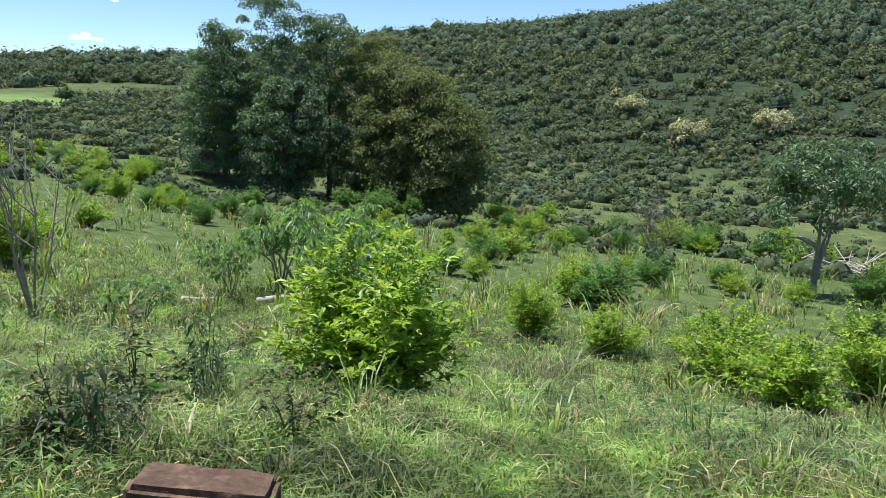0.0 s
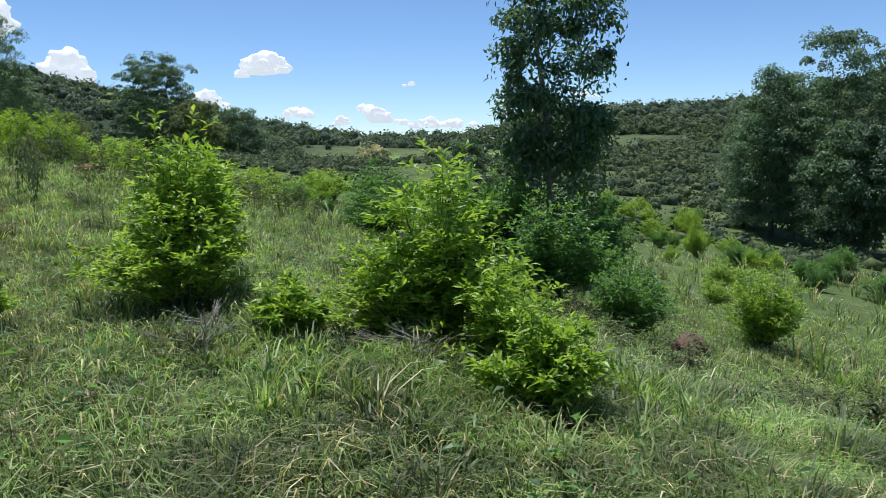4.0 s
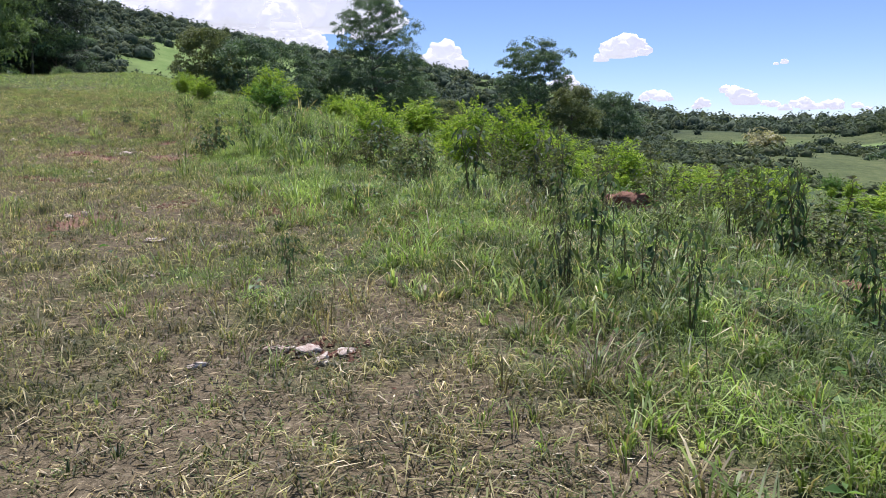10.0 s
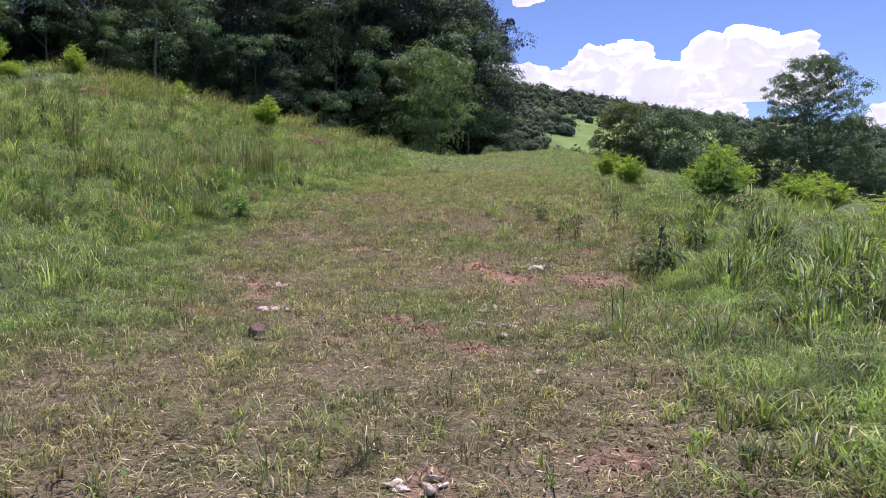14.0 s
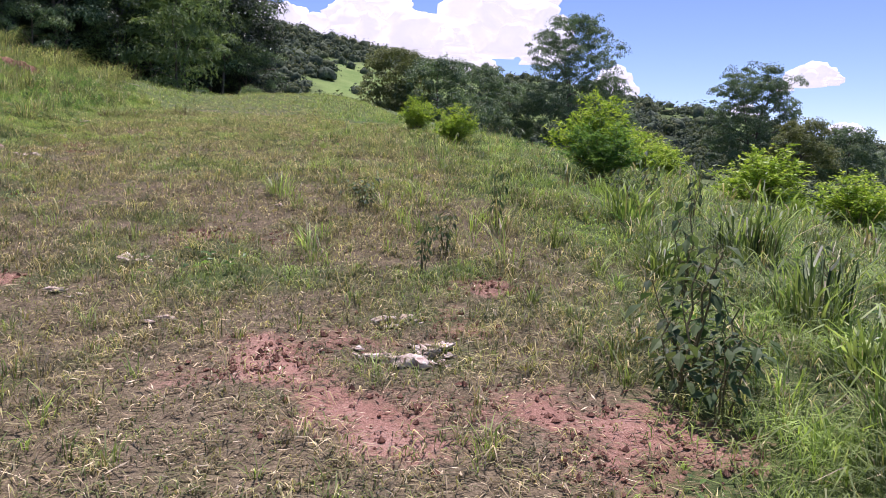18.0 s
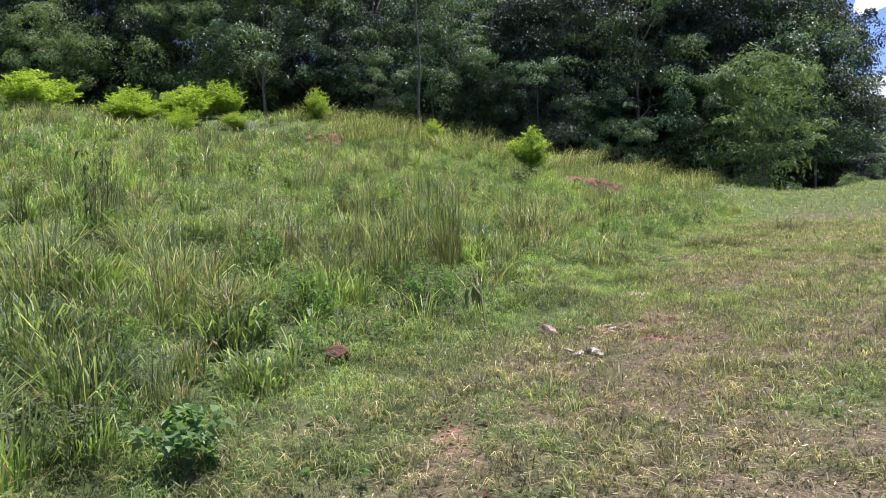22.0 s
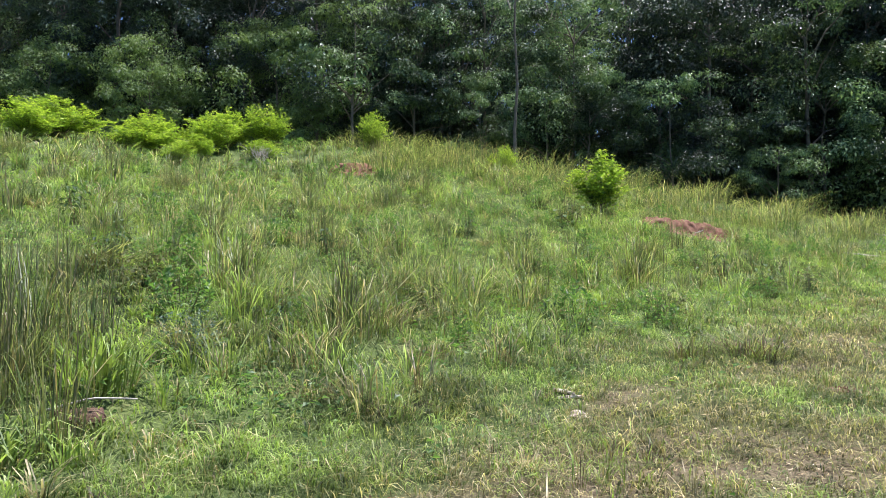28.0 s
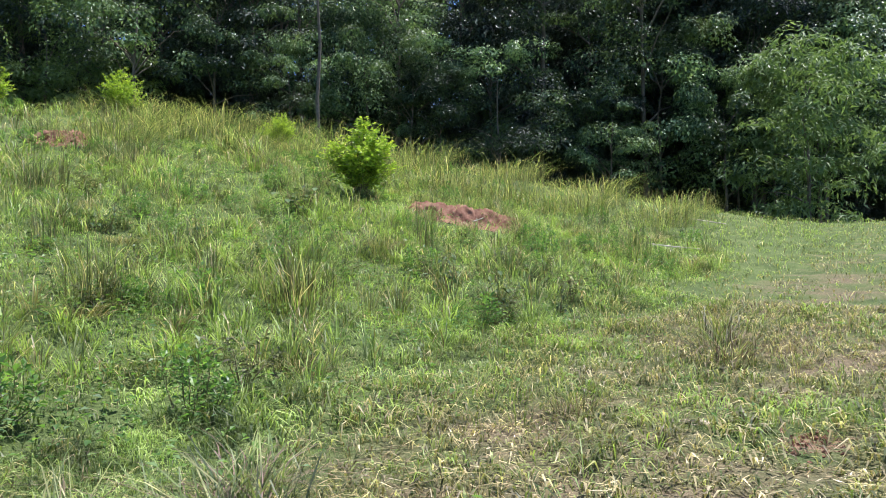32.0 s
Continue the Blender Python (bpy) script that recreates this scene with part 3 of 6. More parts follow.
def tree_parts(seed, height, crown, mats, trunk_h=0.35, limbs=7, clumps=60, per_clump=70, leaf=0.16, clump_r=0.6, flat=1.0, trunk_r=0.12, lean=0.0, forks=1, ratio=0.45, low=-0.5, vines=0, column=False, pillow=False):
    """Trunk(s), limbs that fork out of them and a crown of leaf clumps round the twig ends."""
    rng = np.random.default_rng(seed)
    mat_leaf, mat_bark = mats
    trunks, tr, limb_paths, limb_r, tips = [], [], [], [], []
    cz = height * (trunk_h + (1 - trunk_h) * 0.52)
    rz = height * (1 - trunk_h) * 0.5
    for k in range(forks):
        a = rng.uniform(0, 6.28)
        off = np.array([np.cos(a), np.sin(a), 0]) * crown * 0.22 * (forks > 1)
        u = np.linspace(0, 1, 8)[:, None]
        end = off + np.array([lean * height, 0, height * rng.uniform(0.78, 0.88)])
        p = end * u ** np.array([1.6, 1.6, 1.0]) + rng.normal(0, 0.012 * height, (8, 3)) * u
        p[0, 2] = -0.25
        trunks.append(p)
        tr.append(np.concatenate([[trunk_r * 1.45], np.linspace(trunk_r, trunk_r * 0.16, 7)]) / forks**0.4)
    for k in range(limbs):
        p0 = trunks[k % forks]
        s = rng.uniform(trunk_h * 0.9, 0.92)
        q = p0[int(s * 7)] + (p0[min(7, int(s * 7) + 1)] - p0[int(s * 7)]) * (s * 7 % 1)
        a = k * 2.4 + rng.uniform(-0.5, 0.5)
        r = crown * 0.5 * rng.uniform(0.55, 1.0) * (1.1 - 0.6 * s)
        e = q + np.array([np.cos(a) * r, np.sin(a) * r, height * 0.16 * rng.uniform(0.2, 1.2)])
        u = np.linspace(0, 1, 5)[:, None]
        p = q * (1 - u) + e * u + np.array([0, 0, 1]) * np.sin(u * 3.1) * r * 0.12 + rng.normal(0, 0.03 * r, (5, 3)) * u
        limb_paths.append(p)
        limb_r.append(np.linspace(trunk_r * 0.42, trunk_r * 0.08, 5))
        tips.append(e)
    tips = np.array(tips)
    c = sphere_dirs(clumps, rng, low) * (rng.uniform(0.25, 1.0, clumps)[:, None] ** 0.5)
    lump = 0.72 + 0.5 * np.array([noise.noise(Vector(x * 1.7 + seed)) for x in c])[:, None]
    c = c * lump * np.array([crown * 0.5, crown * 0.5, rz * flat]) + np.array([lean * height * 0.8, 0, cz])
    if column:
        u = rng.uniform(0, 1, clumps)
        a = rng.uniform(0, 6.28, clumps)
        rr = crown * 0.5 * np.sqrt(np.sin(np.pi * (0.12 + 0.82 * u))) * np.sqrt(rng.uniform(0.04, 1.0, clumps))
        c = np.stack([np.cos(a) * rr, np.sin(a) * rr, height * (trunk_h + (0.97 - trunk_h) * u)], -1)
    take = rng.random(clumps) < (0.08 if column else 0.3)
    c[take] = tips[rng.integers(0, len(tips), clumps)][take] + rng.normal(0, clump_r * 0.7, (clumps, 3))[take]
    n = clumps * per_clump
    ci = np.repeat(np.arange(clumps), per_clump)
    size = rng.uniform(0.45, 1.3, clumps)[ci][:, None]
    d = sphere_dirs(n, rng, -0.75)
    r = rng.uniform(0.2, 1.0, n)[:, None] ** 0.6
    P = c[ci] + d * r * size * clump_r * np.array([1, 1, 0.62])
    if pillow:
        d = unit(sphere_dirs(n, rng, -0.25) + np.array([0, 0, 0.15]))
        form = rng.uniform(0.55, 1.45, (clumps, 3)) * np.array([1, 1, 0.8])
        P = c[ci] + d * rng.uniform(0.66, 1.08, n)[:, None] * size * clump_r * form[ci] + rng.normal(0, 0.05 * clump_r, (n, 3))
    if vines:
        hang = rng.random(n) < vines
        P[hang, 2] -= rng.exponential(0.6, hang.sum())
    P[:, 2] = np.maximum(P[:, 2], 0.05 * height)
    D = np.cross(d, rng.normal(0, 1, (n, 3))) + d * 0.35 + np.array([0, 0, -0.25])
    N = np.array([0, 0, 0.7]) + d + rng.normal(0, 0.35, (n, 3))
    L = leaf * rng.uniform(0.6, 1.3, n)
    v, f = leaves(P, D, N, L, L * ratio, 0.3)
    out = [("trunk", *tubes([p], [q], 8)) for p, q in zip(trunks, tr)] + [("limb", *tubes([p], [q], 5)) for p, q in zip(limb_paths, limb_r)]
    return [(k, mesh_of(k, a, b, mat_bark, True)) for k, a, b in out] + [("crown", mesh_of("crown", v, f, mat_leaf))]


def plant(name, parts, place, label, category, group="", turn=0.0, scale=1.0):
    ob = thing(name, place, label, category, group, turn, scale)
    for k, me in parts:
        p = part(k, me, ob)
        if k in ("foliage", "crown", "twig", "grass_tuft", "dry_tuft", "stalk_tuft"):
            tagged(p, kind="stuff")
    return ob


def clump_blades(rng, count, height, width, lean, blade, mat, name, foot=0.27):
    r = width * foot * np.sqrt(rng.uniform(0, 1, count))
    a = rng.uniform(0, 6.28, count)
    p = np.stack([np.cos(a) * r, np.sin(a) * r, np.full(count, -0.03)], -1)
    h = height * rng.uniform(0.4, 1.1, count)
    v, f = arches(p, h, h * lean * rng.uniform(0.1, 1.3, count), a + rng.normal(0, 0.7, count), blade * rng.uniform(0.6, 1.4, count), rng.uniform(1.3, 2.5, count) if lean > 0.3 else rng.uniform(1.2, 1.6, count))
    return name, mesh_of(name, v, f, mat)


def grass_clump(seed, height, width, lean, green, straw, stalks, mats, blade=0.011, foot=0.27):
    """Blades, straw and upright seed stalks growing out of one foot."""
    rng = np.random.default_rng(seed)
    out = [clump_blades(rng, green, height, width, lean, blade, mats[0], "grass_tuft", foot)]
    if straw:
        out.append(clump_blades(rng, straw, height * 0.75, width, lean * 1.5, blade * 0.8, mats[1], "dry_tuft", foot))
    if stalks:
        name, me = clump_blades(rng, stalks, height * 1.25, width * 1.2, 0.12, blade * 0.7, mats[2], "stalk_tuft", foot)
        out.append((name, me))
    return out


def rock_mesh(seed, size, mat, rough=0.25, sub=4, flat=0.0, cut=(0.45, 0.8)):
    """A broken stone: a ball pushed in and out by noise, with flattened sides."""
    bm = bmesh.new()
    bmesh.ops.create_icosphere(bm, subdivisions=sub, radius=1.0)
    rng = np.random.default_rng(seed)
    cuts = [(Vector(d), rng.uniform(*cut)) for d in sphere_dirs(12, rng)]
    for v in bm.verts:
        p = v.co.copy()
        for d, k in cuts:
            over = p.dot(d) - k
            if over > 0:
                p -= d * over * 0.95
        if flat:
            p.z = min(p.z, flat)
        q = p * 1.6 + Vector((seed * 3.1, 0, 0))
        p *= 1 + rough * noise.fractal(q, 0.7, 2.2, 6) * 0.7 - rough * 0.5 * abs(noise.noise(q * 2.7)) - rough * 0.3 * abs(noise.noise(q * 6.1))
        v.co = Vector((p.x * size[0] / 2, p.y * size[1] / 2, p.z * size[2] / 2))
    me = bpy.data.meshes.new("rock")
    bm.to_mesh(me)
    bm.free()
    me.materials.append(mat)
    for p in me.polygons:
        p.use_smooth = True
    return me
# ---- ground ----
def ground_material():
    m, n, links, b, out = material("meadow_ground")
    co = n.new("ShaderNodeNewGeometry").outputs["Position"]
    sep = n.new("ShaderNodeSeparateXYZ")
    links.new(co, sep.inputs[0])
    broad, fine, grain = noise_of(n, links, co, 0.16, 5), noise_of(n, links, co, 1.3, 6, 0.65), noise_of(n, links, co, 22, 5, 0.7)
    speck = noise_of(n, links, co, 70, 3, 0.7)
    green = ramp(n, links, arith(n, links, "ADD", arith(n, links, "MULTIPLY", fine, 0.5), arith(n, links, "MULTIPLY", grain, 0.5)), [(0.32, (0.035, 0.052, 0.018)), (0.5, (0.085, 0.12, 0.036)), (0.68, (0.18, 0.21, 0.075))])
    straw = ramp(n, links, arith(n, links, "ADD", arith(n, links, "MULTIPLY", grain, 0.5), arith(n, links, "MULTIPLY", speck, 0.5)), [(0.3, (0.04, 0.034, 0.02)), (0.46, (0.115, 0.092, 0.052)), (0.6, (0.24, 0.195, 0.115)), (0.75, (0.46, 0.385, 0.26))])
    soil = ramp(n, links, arith(n, links, "ADD", arith(n, links, "MULTIPLY", fine, 0.4), arith(n, links, "MULTIPLY", speck, 0.6)), [(0.3, (0.13, 0.068, 0.045)), (0.5, (0.29, 0.16, 0.108)), (0.72, (0.46, 0.31, 0.23))])
    worn = n.new("ShaderNodeAttribute")
    worn.attribute_name = "worn"
    w = worn.outputs["Fac"]
    k = arith(n, links, "ADD", w, arith(n, links, "MULTIPLY", arith(n, links, "SUBTRACT", fine, 0.5), 1.4))
    k = ramp(n, links, k, [(0.25, (0, 0, 0)), (0.7, (1, 1, 1))])
    col = mix(n, links, k, green, straw)
    bare = n.new("ShaderNodeAttribute")
    bare.attribute_name = "bare"
    s = arith(n, links, "ADD", bare.outputs["Fac"], arith(n, links, "MULTIPLY", arith(n, links, "SUBTRACT", fine, 0.5), 1.6))
    s = arith(n, links, "ADD", s, arith(n, links, "MULTIPLY", arith(n, links, "SUBTRACT", grain, 0.5), 1.1))
    s = ramp(n, links, s, [(0.4, (0, 0, 0)), (0.72, (1, 1, 1))])
    col = mix(n, links, s, col, soil)
    wild = n.new("ShaderNodeAttribute")
    wild.attribute_name = "wild"
    rough_growth = ramp(n, links, arith(n, links, "ADD", arith(n, links, "MULTIPLY", noise_of(n, links, co, 0.8, 8, 0.75), 0.6), arith(n, links, "MULTIPLY", broad, 0.4)), [(0.36, (0.04, 0.058, 0.022)), (0.5, (0.095, 0.12, 0.042)), (0.66, (0.19, 0.20, 0.075))])
    field = n.new("ShaderNodeAttribute")
    field.attribute_name = "pasture"
    woodland = ramp(n, links, noise_of(n, links, co, 0.3, 6, 0.7), [(0.35, (0.018, 0.03, 0.018)), (0.65, (0.04, 0.058, 0.03))])
    pasture = ramp(n, links, noise_of(n, links, co, 0.08, 6, 0.65), [(0.35, (0.13, 0.21, 0.05)), (0.65, (0.21, 0.29, 0.085))])
    far_off = n.new("ShaderNodeAttribute")
    far_off.attribute_name = "wooded"
    rough_growth = mix(n, links, far_off.outputs["Fac"], rough_growth, woodland)
    rough_growth = mix(n, links, field.outputs["Fac"], rough_growth, pasture)
    col = mix(n, links, wild.outputs["Fac"], col, rough_growth)
    links.new(col, b.inputs["Base Color"])
    b.inputs["Roughness"].default_value = 0.95
    b.inputs["Specular IOR Level"].default_value = 0.15
    bumped(n, links, b, arith(n, links, "ADD", grain, arith(n, links, "MULTIPLY", speck, 0.5)), 0.8, 0.03)
    return m


SPOTS_SOUTH = [(0.75, 13.3, 0.5), (1.45, 14.7, 0.75), (0.9, 15.6, 0.35), (1.3, 17.4, 0.3), (-0.65, 21.5, 0.8), (1.38, 21.8, 0.6), (0.3, 22.6, 0.5), (-1.0, 24.9, 0.5), (-3.7, 26.3, 0.4), (-4.1, 27.1, 0.45), (-5.2, 28.1, 0.4), (-4.27, 25.9, 0.55), (-2.13, 25.9, 0.4), (-1.64, 25.5, 0.3), (-2.33, 24.95, 0.3), (-1.6, 27.4, 0.4), (-4.44, 27.75, 0.5), (-0.05, 28.0, 0.5), (0.05, 28.4, 1.05), (-0.5, 28.7, 0.7), (-1.27, 28.7, 0.85)]
SPOTS_NORTH = [(-2.08, 29.3, 0.4), (-1.74, 29.76, 0.75), (-0.8, 30.2, 0.55), (-0.45, 31.1, 0.5), (-4.3, 31.1, 0.5), (-6.4, 32.3, 0.4), (-3.15, 32.6, 0.42), (-2.4, 32.6, 0.4), (-5.9, 34.1, 0.45), (-6.9, 35.0, 0.5), (1.6, 36.5, 0.6), (-7.2, 38.4, 0.5), (-3.05, 41.0, 0.6), (-8.0, 41.6, 0.35), (-7.0, 39.2, 0.5), (-6.6, 38.2, 0.5), (-7.4, 46.0, 0.3), (-7.2, 50.5, 0.4), (-27.6, 53.4, 0.8), (-17.9, 58.8, 1.1)]
SOIL_SPOTS = SPOTS_SOUTH + SPOTS_NORTH


def wear(x, y):
    """How far the sward is trodden and dry: the strip that is walked, wider to the north."""
    d = x - soft_curve(y, LINE_Y, LINE_X)
    start = ease((y - 9) / 5)
    west = np.where(y < 20, -6.0, -3.4 + 0 * y)
    east = 1.0 + 1.0 * ease((y - 12) / 6) + 2.2 * ease((y - 27) / 4) - 0.8 * ease((y - 45) / 10)
    k = np.minimum(ease((d - west + 1.2) / 2.4), ease((east + 1.2 - d) / 2.0))
    far = 1 - 0.3 * ease((y - 32) / 10) - 0.4 * ease((y - 58) / 14)
    return np.clip(k * start * far * (0.72 + 0.4 * waves(x, y, 4.5, 12) + 0.25 * waves(x, y, 1.3, 13)) + 0.12 * waves(x, y, 2.2, 15), 0, 1)


def soil_bare(x, y):
    k = 0 * x
    for a, b, r in SOIL_SPOTS:
        k = np.maximum(k, 1.15 - np.hypot((x - a) * (1 + 0.3 * np.sin(a * 7)), (y - b) * (1 - 0.25 * np.sin(b * 5))) / r)
    walked = ease((x - soft_curve(y, LINE_Y, LINE_X) + 3.6) / 1.5) * ease((2.6 - x + soft_curve(y, LINE_Y, LINE_X)) / 1.5) * ease((y - 11) / 3) * (1 - ease((y - 33) / 6))
    return np.clip(k * 0.75 + (0.14 + 0.24 * walked) * waves(x, y, 0.8, 3), 0, 1)


def pasture(x, y):
    """Open fields among the woods of the far hills."""
    r, a = np.hypot(x, y - 20), np.degrees(np.arctan2(-x, y - 20))
    edge = 7 * waves(x, y, 60, 83) + 4 * waves(x, y, 17, 84)
    out = 0 * r
    for az, half, r0, r1 in ((-47, 10, 134, 176), (-36, 5, 186, 222), (0.5, 6.5, 245, 360), (-9, 3, 230, 262), (-52.5, 2.5, 330, 400), (-102, 6, 390, 445), (-76, 5, 400, 470)):
        out = np.maximum(out, np.minimum(ease((half * 4 - np.abs(a - az) * 4 + edge) / 8), ease(np.minimum(r - r0, r1 - r) / 14 + edge / 14)))
    return out


def parkland(x, y):
    """Hillside grazing with scattered trees."""
    r, a = np.hypot(x, y - 20), np.degrees(np.arctan2(-x, y - 20))
    return ease((16 - np.abs(a + 14) + 4 * waves(x, y, 50, 87)) / 5) * ease((r - 270 + 20 * waves(x, y, 60, 88)) / 30)


def open_valley(x, y):
    """The open valley bottom between the hills, with few trees."""
    r, a = np.hypot(x, y - 20), np.degrees(np.arctan2(-x, y - 20))
    return ease((18 - np.abs(a + 46)) / 8) * ease((275 - r + 25 * waves(x, y, 70, 85)) / 50)


def stretch(lo, hi, fine_lo, fine_hi, step, grow):
    """Grid lines: even over the fine stretch, wider and wider outside it."""
    mid = np.arange(fine_lo, fine_hi + step, step)
    ends = []
    for start, limit, sign in ((fine_lo, lo, -1), (fine_hi, hi, 1)):
        p, s, out = start, step, []
        while (p - limit) * sign < 0:
            s *= grow
            p += sign * s
            out.append(p)
        ends.append(out)
    return np.array(ends[0][::-1] + mid.tolist() + ends[1])


def build_ground():
    xs, ys = stretch(-4200, 4200, -17, 11, 0.23, 1.05), stretch(-4200, 4200, -4, 60, 0.23, 1.05)
    gx, gy = np.meshgrid(xs, ys)
    x, y = gx.ravel(), gy.ravel()
    v = np.stack([x, y, land(x, y)], -1)
    nx = len(xs)
    i = (np.arange(len(ys) - 1)[:, None] * nx + np.arange(nx - 1)[None]).ravel()
    me = mesh_of("ground", v, np.stack([i, i + 1, i + nx + 1, i + nx], -1), ground_material(), True)
    for name, values in (("worn", wear(x, y)), ("bare", soil_bare(x, y)), ("pasture", np.maximum(pasture(x, y), 0.75 * parkland(x, y))), ("wooded", ease((np.hypot(x, y - 20) - 95) / 60) * (1 - pasture(x, y)) * (1 - 0.85 * open_valley(x, y))), ("wild", 0.9 * ease((np.hypot(x, y - 30) - 45) / 45))):
        a = me.attributes.new(name, "FLOAT", "POINT")
        a.data.foreach_set("value", values.astype(np.float32))
    return tagged(new("ground", me), "uneven meadow ground of grass, straw and red soil", "ground", kind="structure")


build_ground()
# ---- forest edge ----
EDGE_X = (-16, -18.5, -21, -25, -29, -35.5, -42, -50, -60, -74)
EDGE_Y = (112, 102, 91, 81, 75, 69, 62, 54, 44, 30)
# deep rows and undergrowth get the shade-darkened leaf; front trees the lighter one
forest_kinds = [tree_parts(20 + k, 16.0, 8.0, (LEAF_FOREST if k == 3 else LEAF_SHADED, BARK), trunk_h=0.14, limbs=9, clumps=58, per_clump=230, leaf=0.2, clump_r=1.15, trunk_r=0.16, column=True, pillow=True, ratio=0.55) for k in range(4)]
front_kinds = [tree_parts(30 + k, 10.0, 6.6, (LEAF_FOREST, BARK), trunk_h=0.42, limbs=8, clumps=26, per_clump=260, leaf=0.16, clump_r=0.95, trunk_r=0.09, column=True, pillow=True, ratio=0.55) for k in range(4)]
front_kinds.append(tree_parts(37, 8.0, 6.0, (LEAF_FEATHER, BARK), trunk_h=0.4, limbs=8, clumps=36, per_clump=230, leaf=0.18, clump_r=0.8, trunk_r=0.09, column=True, pillow=True, ratio=0.4))
under_kinds = [tree_parts(40 + k, 5.0, 4.8, (LEAF_SHADED, BARK), trunk_h=0.02, limbs=5, clumps=30, per_clump=170, leaf=0.18, clump_r=0.75, trunk_r=0.06, column=True, pillow=True, ratio=0.55) for k in range(3)]
light_kinds = [tree_parts(55 + k, 9.0, 6.4, (LEAF_FEATHER, BARK), trunk_h=0.12, limbs=8, clumps=52, per_clump=200, leaf=0.19, clump_r=0.9, trunk_r=0.09, column=True, pillow=True, ratio=0.4) for k in range(2)]
pale_kind = tree_parts(51, 8.0, 5.5, (LEAF_FEATHER, BARK), trunk_h=0.14, limbs=8, clumps=80, per_clump=130, leaf=0.26, clump_r=0.75, trunk_r=0.08, column=True, pillow=True, ratio=0.25)


def forest():
    rng = np.random.default_rng(5)
    along = np.concatenate([[0], np.cumsum(np.hypot(np.diff(EDGE_X), np.diff(EDGE_Y)))])
    tall = "tall dense broadleaf tree of the dark forest edge"
    deep = "tall broadleaf tree deeper in the dark forest"
    front = "spreading leafy tree at the front of the dark forest"
    low = "leafy undergrowth shrub below the forest trees"
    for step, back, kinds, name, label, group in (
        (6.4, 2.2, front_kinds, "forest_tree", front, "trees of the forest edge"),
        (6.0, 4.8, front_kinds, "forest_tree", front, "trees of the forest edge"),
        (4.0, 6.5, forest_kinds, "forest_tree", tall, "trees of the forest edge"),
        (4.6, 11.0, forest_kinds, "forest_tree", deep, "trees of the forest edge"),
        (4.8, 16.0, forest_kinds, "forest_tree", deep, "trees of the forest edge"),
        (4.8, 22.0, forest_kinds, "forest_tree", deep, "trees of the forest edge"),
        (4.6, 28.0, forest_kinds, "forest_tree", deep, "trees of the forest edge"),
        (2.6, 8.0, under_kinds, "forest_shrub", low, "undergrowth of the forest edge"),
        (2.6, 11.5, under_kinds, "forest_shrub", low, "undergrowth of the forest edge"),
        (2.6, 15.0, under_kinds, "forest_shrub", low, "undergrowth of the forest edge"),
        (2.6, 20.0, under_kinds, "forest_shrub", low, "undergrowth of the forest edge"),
    ):
        s = 0.0
        while s < along[-1]:
            x, y = np.interp(s, along, EDGE_X), np.interp(s, along, EDGE_Y)
            x, y = x - back * 0.75 + rng.normal(0, 0.8), y + back * 0.66 + rng.normal(0, 0.8)
            pick = light_kinds if kinds is front_kinds and x < -43 else kinds
            plant(name, pick[rng.integers(0, len(pick))], (x, y, land_at(x, y)), label, "tree" if "tree" in name else "shrub", group, rng.uniform(0, 360), rng.uniform(0.85, 1.3) * (1.0 if name == "forest_shrub" else 1.0 + 0.45 * ease((y - 78) / 25)))
            s += step * rng.uniform(0.75, 1.25)


forest()
for x, y, k in ((-19.6, 90.0, 1.65), (-15.2, 99, 0.6)):
    plant("forest_tree", pale_kind, (x, y, land_at(x, y)), "light green feathery tree leaning out of the forest edge", "tree", "", 40, k)

# ---- single trees ----
for k, (x, y, h, w) in enumerate(((60.7, 31.2, 15.965, 9), (61.7, 26.5, 14.935, 8.5), (60.1, 35.4, 12.875, 7), (57.5, 28.6, 9.27, 6), (63.8, 38.5, 9.785, 6), (60.7, 22.3, 13.39, 7.5), (58.6, 19.4, 11.33, 6.5), (57.0, 16.7, 10.3, 6), (56.0, 14.4, 8.24, 5.5))):
    plant("tree", tree_parts(60 + k, h, w, (LEAF_CLUMP if k < 5 else LEAF_MOSSY, BARK), trunk_h=0.05, limbs=9, clumps=150, per_clump=170, leaf=0.23, clump_r=0.95, trunk_r=0.2, column=True, pillow=True, ratio=0.55), (x, y, land_at(x, y)), "dense broad-leaved tree in a clump on the slope" if k < 5 else "olive green tree at the edge of a clump", "tree", "clump of dark trees")
plant("tree", tree_parts(71, 7.9, 2.5, (LEAF_CLUMP, BARK_PALE), trunk_h=0.3, limbs=11, clumps=95, per_clump=170, leaf=0.15, clump_r=0.42, trunk_r=0.09, forks=2, vines=0.3, column=True), (13.4, 17.1, land_at(13.4, 17.1)), "slender grey-green tree hung with creepers", "tree", turn=20)
plant("tree", tree_parts(72, 6.0, 5.2, (LEAF_CLUMP, BARK_PALE), trunk_h=0.36, limbs=10, clumps=110, per_clump=80, leaf=0.19, clump_r=0.5, trunk_r=0.14, forks=3, flat=0.95), (31.9, -5.8, land_at(31.9, -5.8)), "small spreading tree with a pale forked trunk", "tree")
plant("tree", tree_parts(73, 19.0, 14.0, (LEAF_CLUMP, BARK), trunk_h=0.06, limbs=14, clumps=440, per_clump=110, leaf=0.27, clump_r=0.95, trunk_r=0.26, forks=3, column=True, pillow=True, ratio=0.55), (22.5, 131, land_at(22.5, 131)), "tall open-crowned tree above the bushes", "tree")
